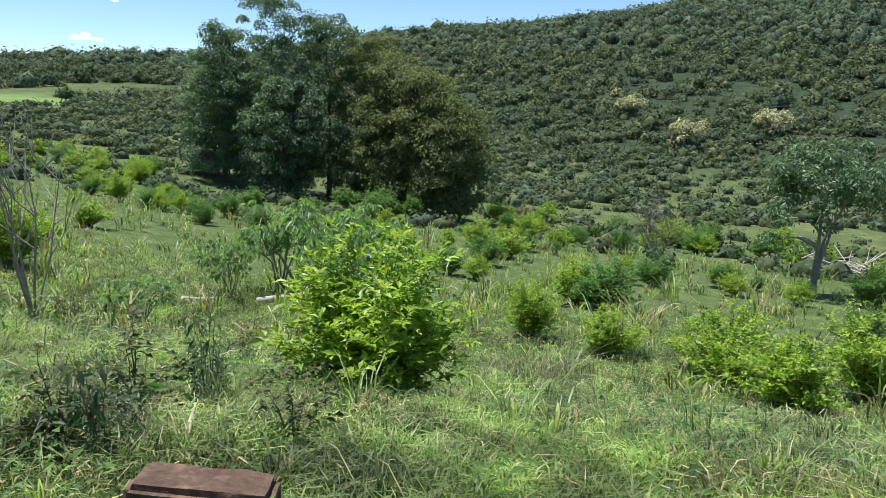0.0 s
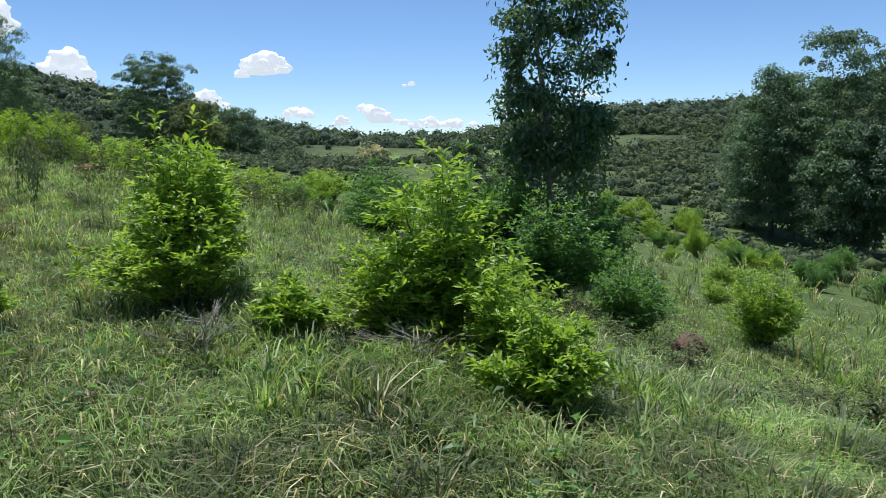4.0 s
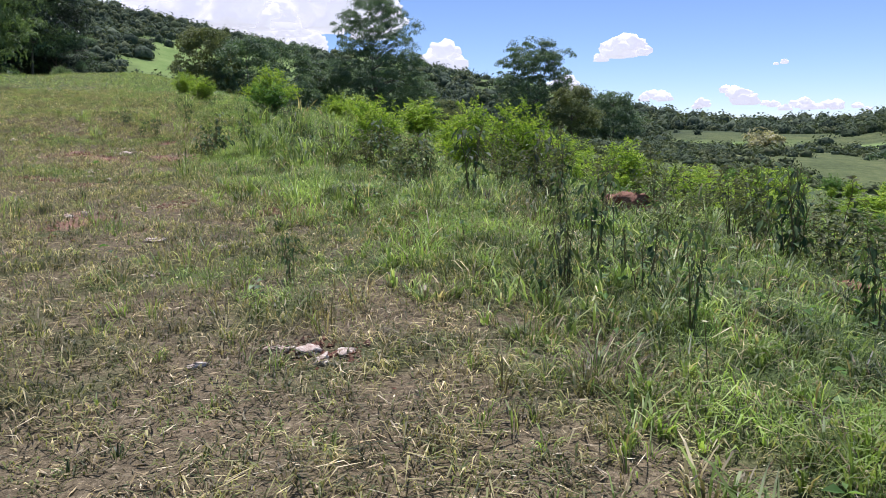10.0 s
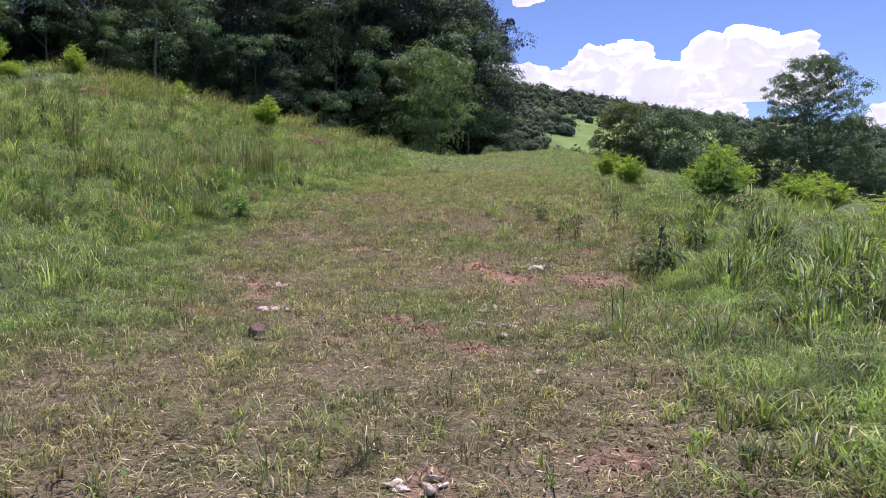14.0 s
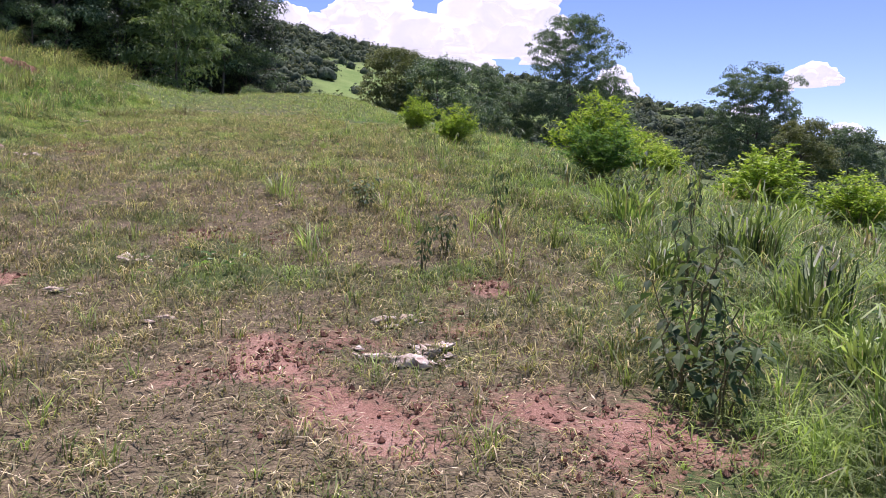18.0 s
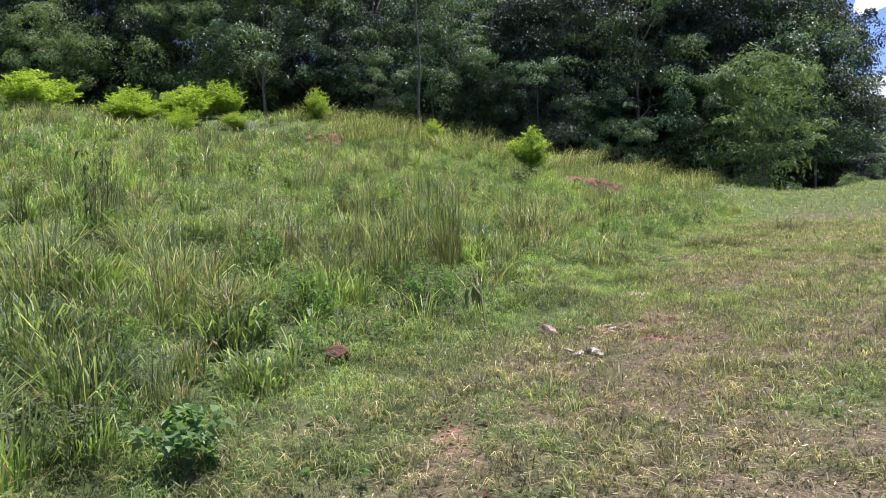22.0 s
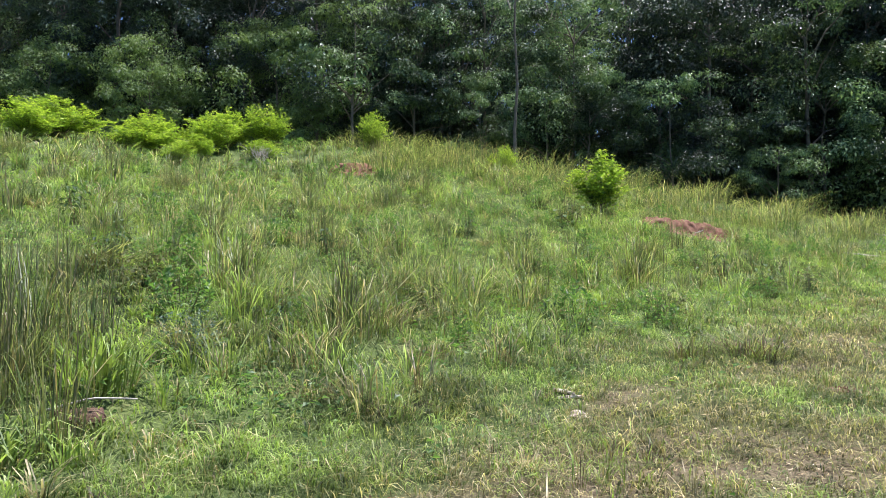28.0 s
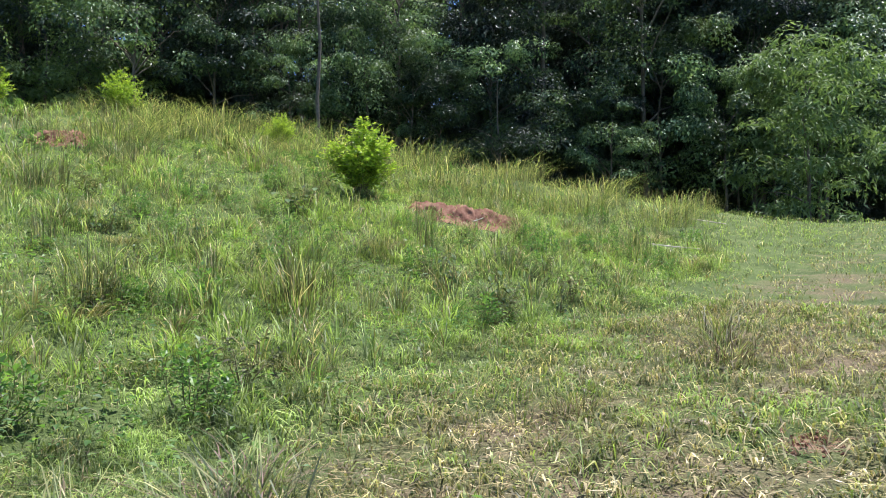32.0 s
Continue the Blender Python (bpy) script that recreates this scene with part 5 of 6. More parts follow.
def olive_weeds():
    """Dull olive and brownish weeds standing on the brow beside the track."""
    rng = np.random.default_rng(78)
    rows = []
    while len(rows) < 52:
        y = rng.uniform(16.5, 28)
        x = soft_curve(np.array([y]), LINE_Y, LINE_X)[0] + 3.8 + 5.5 * rng.random()
        h = rng.uniform(0.35, 1.0)
        rows.append((x, y, h, h * rng.uniform(0.6, 1.1)))
    for _ in range(40):
        x, y, h = rng.uniform(3.5, 10), rng.uniform(1.5, 15), rng.uniform(0.25, 0.6)
        rows.append((x, y, h, h * 1.2))
    spread(rows, olive_kinds, "withered_weed", "dull olive weed with brownish withered leaves", "olive weeds", (0.8, 0.7), 12, "weed")


olive_weeds()

# ---- tall grass ----
tall_kinds = [grass_clump(300 + k, 1.0, 0.9, 0.75, 110, 46, 22, (GRASS_TALL, GRASS_DRY, STALK), 0.008, 0.36) for k in range(4)]
ridge_kinds = [grass_clump(330 + k, 2.0, 2.4, 0.35 + 0.13 * k, 200, 230, 80, (GRASS_TALL, GRASS_OLIVE, GRASS_DRY), 0.012, 0.5) for k in range(4)]
stalk_kinds = [grass_clump(305 + k, 0.8, 0.5, 0.3, 40, 16, 26, (GRASS_TALL, GRASS_DRY, STALK), 0.007) for k in range(3)]
dry_kinds = [grass_clump(310 + k, 0.4, 0.9, 1.9, 40, 150, 0, (GRASS_TALL, GRASS_DRY, STALK), 0.009) for k in range(3)]
brown_kinds = [grass_clump(315 + k, 0.4, 0.8, 2.0, 80, 70, 0, (GRASS_TALL, LEAF_DRY, GRASS_TALL), 0.008) for k in range(3)]


def clumps(rows, kinds, size, name, label, group, seed, tall=1.0):
    rng = np.random.default_rng(seed)
    for x, y, h, w in rows:
        ob = plant(name, kinds[rng.integers(0, len(kinds))], (x, y, land_at(x, y)), label, "grass", group, rng.uniform(0, 360))
        k = max(w, 0.55 * h) / size[1] * 1.3
        ob.scale = (k, k, h / size[0] * tall * rng.uniform(0.75, 1.2))


TALL_A = [(-11.0, 40.3, 0.95, 0.4), (-10.8, 38.7, 1.2, 0.45), (-12.3, 38.5, 0.65, 0.5), (-17.6, 69.9, 2.0, 2.0), (-13.6, 38.3, 0.85, 0.85), (-13.6, 36.6, 0.8, 0.9), (-10.85, 35.8, 0.6, 0.9), (-12.75, 34.8, 1.0, 1.1), (-13.3, 50.9, 1.1, 0.95), (-16.8, 66.9, 2.1, 1.8), (-18.4, 64.5, 2.1, 2.0), (-20.2, 63.4, 2.1, 2.2), (-21.0, 61.6, 2.0, 2.1), (-26.7, 54.5, 1.9, 2.1), (-26.9, 57.0, 1.9, 2.4), (-26.2, 58.3, 1.4, 1.9), (-13.4, 45.9, 0.7, 0.7)]
TALL_B = [(-18.6, 59.0, 0.5, 0.6), (-18.1, 59.5, 0.5, 0.6), (-17.6, 60.0, 0.5, 0.6), (-17.1, 60.4, 0.45, 0.5), (-18.9, 58.5, 0.5, 0.5), (-18.7, 60.2, 0.6, 0.6), (-17.8, 60.7, 0.6, 0.6), (-19.4, 59.5, 0.6, 0.5), (-18.2, 60.5, 0.5, 0.5), (-16.8, 58.0, 0.35, 0.5), (-17.6, 57.6, 0.35, 0.5), (-16.4, 59.6, 0.4, 0.5), (-13.0, 46.3, 0.6, 0.55), (-11.6, 43.7, 0.8, 1.0), (-15.2, 42.9, 0.7, 0.5), (-11.3, 40.5, 1.2, 0.6), (-11.65, 35.8, 0.8, 0.65), (-11.3, 38.0, 0.7, 0.7), (-11.05, 34.6, 0.85, 0.75), (-11.05, 38.6, 0.75, 0.35), (-12.4, 38.1, 0.7, 0.7), (-12.4, 45.8, 0.6, 1.0), (-22.5, 66.5, 1.8, 2.0), (-24, 63.5, 1.9, 2.2), (-25.4, 60.5, 1.8, 2.0), (-22.8, 60.2, 1.5, 1.8), (-28.4, 56.5, 1.8, 2.2), (-19.4, 67.5, 1.8, 2.0), (-29.5, 59.5, 1.6, 2.0)]
for rows, seed in ((TALL_A, 1), (TALL_B, 2)):
    clumps([r for r in rows if r[2] < 1.35], tall_kinds, (1.0, 0.9), "grass_clump", "tall coarse grass clump on the bank", "tall grass clumps", seed)
    clumps([r for r in rows if r[2] >= 1.35], ridge_kinds, (2.0, 2.4), "grass_clump", "high grass clump with straw along the brow", "high grass of the brow", seed, 0.46)
MOUND = [(-32.8, 57.7, 1.7, 2.2), (-31.6, 58.6, 1.6, 2.0), (-30.2, 59.8, 1.5, 2.2), (-31.5, 60.9, 1.6, 2.2), (-29.0, 61.8, 1.6, 2.2), (-27.4, 63.6, 1.6, 2.2), (-25.6, 65.6, 1.6, 2.0), (-23.6, 68.4, 1.7, 2.2), (-21.4, 70.4, 1.7, 2.2), (-19.2, 73.0, 1.6, 2.2), (-33.6, 60.8, 1.5, 2.0), (-37.5, 54.5, 1.5, 2.0), (-38.6, 50.5, 1.5, 2.0)]
clumps(MOUND, ridge_kinds, (2.0, 2.4), "grass_clump", "high grass clump with straw along the brow", "high grass of the brow", 28, 0.46)
DRY = [(3.6, 20.25, 0.3, 0.5), (3.15, 21.55, 0.25, 0.5), (-15.0, 41.9, 0.4, 0.95), (-12.06, 36.0, 0.3, 0.5), (-8.7, 47.2, 0.42, 0.8), (-8.8, 53.0, 0.45, 0.8), (-16.6, 46.8, 0.45, 0.7), (-9.4, 42.75, 0.3, 0.5), (-8.9, 47.0, 0.4, 0.6), (-17.4, 47.2, 0.3, 0.7), (-9.2, 46.5, 0.35, 0.65), (-15.2, 42.1, 0.33, 1.1), (2.5, 16.7, 0.22, 0.4), (-9.35, 47.6, 0.35, 0.7), (-9.2, 53.8, 0.5, 0.8), (-11.6, 43.2, 0.32, 0.7), (-8.9, 50.3, 0.3, 0.5), (-11.4, 34.5, 0.2, 0.5), (11.2, 1.5, 0.5, 1.0), (10.9, 1.75, 0.4, 0.7)]
clumps(DRY, brown_kinds, (0.4, 0.9), "dry_grass_clump", "flattened dry brown grass clump", "dry grass clumps", 3)
STALKS = [(-10.9, 40.2, 1.0, 0.45), (-11.4, 41.0, 1.1, 0.4), (-10.75, 38.9, 0.9, 0.4), (-12.2, 39.6, 0.8, 0.4), (-11.9, 40.6, 1.15, 0.5), (-11.6, 43.6, 0.8, 0.6), (-13.4, 51.0, 0.9, 0.5), (-23.1, 44.3, 1.1, 0.6), (-14.9, 36.6, 1.0, 0.4), (-14.2, 50.2, 0.7, 0.5), (-19.2, 55.6, 0.7, 0.7), (-13.0, 52.3, 0.6, 0.5)]
clumps(STALKS, stalk_kinds, (0.8, 0.5), "stalk_clump", "upright clump of thin dark grass stalks", "stalk clumps", 4)


def bank_growth():
    """Weeds, grass clumps and dry heaps scattered over the grassy bank."""
    rng = np.random.default_rng(99)
    sets = {k: [] for k in ("dark", "green", "olive", "tall", "stalk", "dry", "lush")}
    for kind, count in (("dark", 56), ("green", 210), ("olive", 120), ("tall", 80), ("stalk", 56), ("dry", 56), ("lush", 60)):
        while len(sets[kind]) < count:
            y = rng.uniform(28, 66)
            x = soft_curve(np.array([y]), LINE_Y, LINE_X)[0] - 4.6 - 22 * rng.random() ** 1.15
            if kind == "lush" and y > 44 or np.hypot(x + 17.8, y - 59.2) < 2.4 or soil_bare(np.array([x]), np.array([y]))[0] > 0.3:
                continue
            h = {"dark": rng.uniform(0.25, 0.6), "green": rng.uniform(0.2, 0.55), "olive": rng.uniform(0.25, 0.6), "tall": rng.uniform(0.35, 0.85), "stalk": rng.uniform(0.45, 0.9), "dry": rng.uniform(0.2, 0.4), "lush": rng.uniform(0.3, 0.6)}[kind]
            sets[kind].append((x, y, h, h * {"dark": 0.9, "green": 1.4, "olive": 1.3, "tall": 0.9, "stalk": 0.6, "dry": 2.2, "lush": 1.3}[kind]))
    spread(sets["dark"], dark_kinds, "weed", "dark-leaved weed standing in the bank's grass", "weeds of the bank", (0.8, 0.55), 21, "weed")
    spread(sets["green"], herb_kinds, "herb", "green leafy herb in the bank's grass", "herbs of the bank", (0.5, 0.7), 22, "weed")
    spread(sets["olive"], olive_kinds, "withered_weed", "dull olive weed in the bank's grass", "olive weeds of the bank", (0.8, 0.7), 29, "weed")
    clumps(sets["tall"], tall_kinds, (1.0, 0.9), "grass_clump", "coarse green grass clump mixed with straw", "grass clumps of the bank", 23)
    clumps(sets["stalk"], stalk_kinds, (0.8, 0.5), "stalk_clump", "upright clump of thin dark grass stalks", "stalk clumps", 24)
    clumps(sets["dry"], dry_kinds, (0.4, 0.9), "dry_grass_clump", "flattened heap of dry straw-coloured grass", "dry grass clumps", 25)
    clumps(sets["lush"], lush_kinds, (0.5, 0.8), "grass_clump", "lush bright green broad-bladed grass clump", "lush grass clumps", 26)


lush_kinds = [grass_clump(320 + k, 0.5, 0.8, 0.8, 130, 14, 6, (GRASS_GREEN, GRASS_DRY, GRASS_TALL), 0.014) for k in range(3)]
herb_kinds = [bush_parts(265 + k, 0.5, 0.7, 16, 30, 0.075, LEAF_GREEN, STEM, 0.4, 0.5) for k in range(3)]
bank_growth()
LUSH = [(1.7, 29.2, 0.5, 0.8), (1.3, 28.2, 0.45, 0.7), (2.2, 28.0, 0.5, 0.9), (1.9, 30.4, 0.5, 0.8), (2.9, 29.6, 0.55, 0.9), (2.6, 27.0, 0.5, 0.8), (1.9, 26.2, 0.45, 0.8), (3.4, 27.9, 0.5, 0.9), (1.2, 31.6, 0.4, 0.7), (2.4, 32.6, 0.5, 0.9), (1.5, 33.8, 0.4, 0.8), (3.4, 31.4, 0.5, 0.9), (3.9, 30.2, 0.5, 0.9), (-9.6, 33.6, 0.5, 0.8), (-10.0, 35.4, 0.5, 0.9), (-11.0, 33.9, 0.6, 0.9), (-12.2, 35.0, 0.7, 0.9), (-9.0, 34.9, 0.4, 0.7), (-10.4, 37.0, 0.5, 0.8), (-9.9, 40.0, 0.4, 0.8)]
clumps(LUSH, lush_kinds, (0.5, 0.8), "grass_clump", "lush bright green broad-bladed grass clump", "lush grass clumps", 27)

# ---- stones ----
def stone(x, y, size, seed, mat, label, name="stone", turn=0.0, sink=0.3, rough=0.25, flat=0.0, group="", fine=4, cut=(0.45, 0.8)):
    ob = tagged(new(name, rock_mesh(seed, size, mat, rough, fine, flat, cut)), label, "stone", group)
    ob.matrix_basis = pose(x, y, land_at(x, y) + size[2] * (0.5 - sink), 0, 0, turn)
    return ob


stone(3.07, 3.70, (0.5, 0.43, 0.40), 1, ROCK_BROWN, "rounded brown boulder in the grass", "boulder", 20, 0.27, 0.12, cut=(0.62, 0.92))
stone(2.35, 7.0, (0.95, 0.8, 0.42), 2, ROCK_DARK, "flat-topped dark brown rock in the grass", "rock_slab", -38, 0.3, 0.32, 0.34, cut=(0.6, 0.9), fine=5)
stone(-3.12, 24.96, (0.17, 0.15, 0.19), 9, ROCK_BROWN, "rounded brown stone on the trodden ground", "stone", 60, 0.25, 0.1, cut=(0.6, 0.9))
stone(2.12, 6.33, (0.24, 0.20, 0.16), 3, ROCK_BROWN, "small brown stone beside the slab", "stone", 10)
stone(10.45, 11.85, (0.85, 0.62, 0.55), 4, ROCK_DARK, "dark weathered flat rock on the slope", "rock", 40, 0.2, 0.3, 0.4)
stone(7.42, 9.68, (0.22, 0.2, 0.16), 5, ROCK_DARK, "dark earth clod on the slope")
stone(7.73, 9.36, (0.3, 0.22, 0.12), 6, SOIL_RED, "reddish earth clod on the slope")
stone(1.50, 12.55, (0.42, 0.34, 0.2), 7, ROCK_TAN, "reddish brown stone at the edge of the track", "stone", 30)
stone(1.67, 12.78, (0.34, 0.26, 0.16), 8, ROCK_TAN, "small reddish stone on the track", "stone", 70)
def broken_stone(x, y, wide, high, seed):
    """A stone split into jagged pieces that lie side by side."""
    rng = np.random.default_rng(seed)
    n = 1 if wide < 0.17 else 5 if wide < 0.34 else 10
    for k in range(n):
        a, r = rng.uniform(0, 6.28), (wide * 0.36 * np.sqrt(rng.uniform(0.15, 1)) if n > 1 else 0)
        w = wide * (1.0 if n == 1 else rng.uniform(0.25, 0.6) if n == 5 else rng.uniform(0.14, 0.5))
        stone(x + r * np.cos(a) * 1.25, y + r * np.sin(a) * 0.8, (w * 1.25, w * rng.uniform(0.6, 1.0), min(high, w * 0.5) * rng.uniform(0.6, 1.1)), seed * 10 + k, ROCK_PINK, "pale pinkish jagged stone half sunk in the track", "stone", rng.uniform(0, 180), 0.22, 0.75, 0.0, "stones of the track", 3, (0.25, 0.7))


STONES_A = [(-1.21, 30.2, 0.16, 0.37), (-1.23, 29.55, 0.16, 0.66), (-2.82, 30.1, 0.14, 0.27), (-3.52, 31.7, 0.12, 0.34), (-3.72, 30.7, 0.12, 0.33), (-3.62, 26.15, 0.12, 0.62), (-4.31, 27.6, 0.13, 0.32), (-5.09, 28.0, 0.08, 0.34), (-1.65, 26.5, 0.08, 0.26), (-1.26, 26.55, 0.1, 0.36), (-1.03, 25.75, 0.12, 0.33), (-0.86, 25.3, 0.1, 0.14), (-3.03, 24.85, 0.16, 0.15), (-6.47, 32.3, 0.07, 0.28), (-5.98, 32.2, 0.09, 0.15), (-2.61, 33.9, 0.06, 0.14), (-6.87, 36.9, 0.1, 0.22), (-7.19, 38.3, 0.1, 0.3), (-7.83, 40.2, 0.07, 0.42), (-1.5, 26.9, 0.08, 0.2)]
STONES_B = [(-0.67, 22.0, 0.09, 0.33), (-0.92, 29.5, 0.1, 0.3), (2.14, 21.7, 0.1, 0.2), (1.27, 17.35, 0.09, 0.32), (1.05, 17.5, 0.07, 0.2), (0.85, 20.2, 0.07, 0.3), (0.65, 17.35, 0.05, 0.13), (0.3, 19.3, 0.07, 0.18), (0.58, 14.65, 0.07, 0.22), (0.8, 13.2, 0.04, 0.13), (-8.53, 44.0, 0.08, 0.26), (-8.7, 50.35, 0.18, 0.16), (-8.03, 50.6, 0.1, 0.22), (-7.85, 40.5, 0.09, 0.4), (4.45, 0.14, 0.05, 0.11), (-0.4, 24.2, 0.06, 0.16), (0.82, 20.06, 0.08, 0.32), (0.24, 20.5, 0.06, 0.26), (-0.99, 29.7, 0.08, 0.3), (-7.6, 38.34, 0.07, 0.2), (-6.99, 37.2, 0.08, 0.42), (-7.28, 38.64, 0.08, 0.36), (-7.9, 40.55, 0.06, 0.4), (-8.99, 44.3, 0.1, 0.36)]
for rows, seed in ((STONES_A, 400), (STONES_B, 440)):
    for k, (x, y, h, w) in enumerate(rows):
        broken_stone(x, y, w, h, seed + k)
stone(-7.79, 37.88, (0.26, 0.18, 0.2), 471, ROCK_TAN, "pale brown angular stone in the grass", "stone", 20, 0.25)
stone(-9.0, 35.85, (0.36, 0.28, 0.26), 470, SOIL_RED, "reddish brown termite clod in the grass", "earth_clod", 10, 0.35)
# ---- fallen wood, dead shrubs, bare earth ----
def branchy(seed, height, reach, stems, mat, forks=3):
    """Leafless stems that fork: one mesh for each main stem."""
    rng = np.random.default_rng(seed)
    out = []
    for k in range(stems):
        a = rng.uniform(0, 6.28)
        top = np.array([np.cos(a) * reach * rng.uniform(0.2, 0.6), np.sin(a) * reach * rng.uniform(0.2, 0.6), height * rng.uniform(0.7, 1.0)])
        u = np.linspace(0, 1, 6)[:, None]
        p = top * u + rng.normal(0, 0.03 * height, (6, 3)) * u
        p[0, 2] = -0.05
        paths, radii = [p], [np.linspace(0.0065 * height + 0.003, 0.004, 6)]
        for j in range(forks * 2):
            i = rng.integers(2, 5)
            q = p[i] + np.array([rng.normal(0, 0.3 * reach), rng.normal(0, 0.3 * reach), height * rng.uniform(0.15, 0.4)])
            m = (p[i] + q) / 2 + rng.normal(0, 0.02 * height, 3)
            paths.append(np.array([p[i], m, q]))
            radii.append(np.array([0.006, 0.004, 0.002]) * (0.6 + height * 0.5))
            for l in range(2):
                w = q + np.array([rng.normal(0, 0.12 * reach), rng.normal(0, 0.12 * reach), height * rng.uniform(0.03, 0.15)])
                paths.append(np.array([m, (m + w) / 2 + rng.normal(0, 0.01, 3), w]))
                radii.append(np.array([0.004, 0.003, 0.0015]) * (0.6 + height * 0.5))
        out.append(("branch", mesh_of("branch", *tubes(paths, radii, 4), mat, True)))
    return out


plant("dead_shrub", branchy(1, 2.75, 1.2, 5, BARK_PALE, 2), (9.35, 8.15, land_at(9.35, 8.15)), "tall leafless grey shrub standing in the grass", "dead shrub")
plant("dead_shrub", branchy(2, 3.0, 2.4, 6, BARK, 4), (37.1, -0.35, land_at(37.1, -0.35)), "bare brown little tree on the slope", "dead shrub")
plant("dead_shrub", branchy(3, 0.28, 0.5, 5, BARK_PALE, 2), (2.55, 10.25, land_at(2.55, 10.25)), "dry grey twigs at the foot of a shrub", "dead shrub")
plant("dead_shrub", branchy(4, 0.25, 0.5, 5, BARK_PALE, 2), (3.6, 9.7, land_at(3.6, 9.7)), "dry grey twigs at the foot of a shrub", "dead shrub")
plant("dead_shrub", branchy(5, 0.9, 0.9, 5, WOOD_PALE), (-28.6, 50.5, land_at(-28.6, 50.5)), "pale leafless twigs on the bank", "dead shrub")


def log(points, radius, label, name="log", mat=WOOD_PALE):
    p = np.array(points, float)
    p[:, 2] += [land_at(x, y) for x, y in p[:, :2]]
    u = np.linspace(0, 1, 12)
    q = np.stack([np.interp(u, np.linspace(0, 1, len(p)), p[:, k]) for k in range(3)], -1)
    q += np.stack([waves(u * 4 + k, u * 2, 4, 60 + k) * radius * 0.4 for k in range(3)], -1)
    v, f = tubes([np.concatenate([q[:1], q, q[-1:]])], [np.concatenate([[0.001], np.linspace(radius, radius * 0.6, 12), [0.001]])], 9)
    return tagged(new(name, mesh_of(name, v, f, mat, True)), label, "log")


log([(12.95, 8.32, 0.06), (13.42, 7.96, 0.08)], 0.06, "short pale piece of dead wood in the grass")
log([(13.79, 7.28, 0.06), (14.62, 6.65, 0.2), (15.67, 6.02, 0.5)], 0.075, "long pale fallen branch among the shrubs")
log([(15.1, 6.36, 0.36), (15.5, 6.45, 0.8), (15.62, 6.7, 1.15)], 0.04, "pale forked end of the fallen branch", "branch")
log([(15.8, 7.4, 0.0), (15.4, 7.5, 0.6), (15.1, 7.8, 1.2)], 0.035, "thin pale stem of the large-leaved shrub", "stem")
log([(1.75, 10.0, 0.03), (1.95, 9.75, 0.05), (2.05, 9.5, 0.03)], 0.012, "thin dry twig lying in the grass", "twig")

stone(-10.4, 40.75, (0.5, 0.3, 0.24), 472, ROCK_DARK, "dark brown flat rock under the grass clump", "rock", 60, 0.3, 0.2, 0.35, cut=(0.5, 0.85))
log([(-10.55, 40.45, 0.1), (-10.3, 40.75, 0.2), (-10.2, 41.05, 0.17)], 0.01, "thin pale dry stalk fallen over the rock", "stick")
log([(-14.99, 62.96, 0.16), (-14.22, 64.37, 0.14)], 0.025, "thin pale stick lying on the grass", "stick")
log([(-17.06, 69.9, 0.2), (-16.4, 71.2, 0.18)], 0.025, "thin pale stick lying on the grass", "stick")
log([(-17.5, 59.1, 0.1), (-17.5, 59.5, 0.18), (-17.7, 59.9, 0.34)], 0.014, "thin pale root across the bare earth", "stick")


def brush_heap(x, y, wide, count, seed):
    """A heap of cut dead branches, each a mesh of its own."""
    rng = np.random.default_rng(seed)
    t = thing("brush_heap", (x, y, land_at(x, y)), "heap of grey dead cut branches beside the tree", "brushwood")
    for k in range(count):
        a = rng.uniform(0, 6.28)
        c = np.array([rng.normal(0, wide * 0.22), rng.normal(0, wide * 0.22), rng.uniform(0.05, 0.9)])
        d = np.array([np.cos(a), np.sin(a), rng.normal(0.1, 0.25)]) * rng.uniform(0.5, 1.3)
        q = np.stack([c - d, c + rng.normal(0, 0.06, 3), c + d])
        q[:, 2] = np.maximum(q[:, 2], -0.05)
        part("branch", mesh_of("branch", *tubes([q], [np.array([0.035, 0.028, 0.012]) * rng.uniform(0.6, 1.5)], 5), WOOD_PALE, True), t)


brush_heap(41.3, -9.9, 5.0, 44, 5)


def timber():
    """A weathered block with worn corners."""
    bm = bmesh.new()
    bmesh.ops.create_cube(bm, size=1.0)
    for v in bm.verts:
        v.co = Vector((v.co.x * 0.52, v.co.y * 0.24, v.co.z * 0.2))
    bmesh.ops.bevel(bm, geom=bm.edges[:], offset=0.025, segments=2, affect="EDGES")
    bmesh.ops.subdivide_edges(bm, edges=bm.edges[:], cuts=3, use_grid_fill=True)
    for v in bm.verts:
        v.co += v.normal * 0.012 * noise.fractal(v.co * 9, 0.9, 2.0, 3)
    me = bpy.data.meshes.new("timber_block")
    bm.to_mesh(me)
    bm.free()
    me.materials.append(ROCK_DARK)
    ob = tagged(new("stone_block", me), "dark brown squared block lying in the grass", "block")
    x, y = 3.45, 1.87
    ob.matrix_basis = pose(x, y, land_at(x, y) + 0.08, 3, -4, 104)


timber()


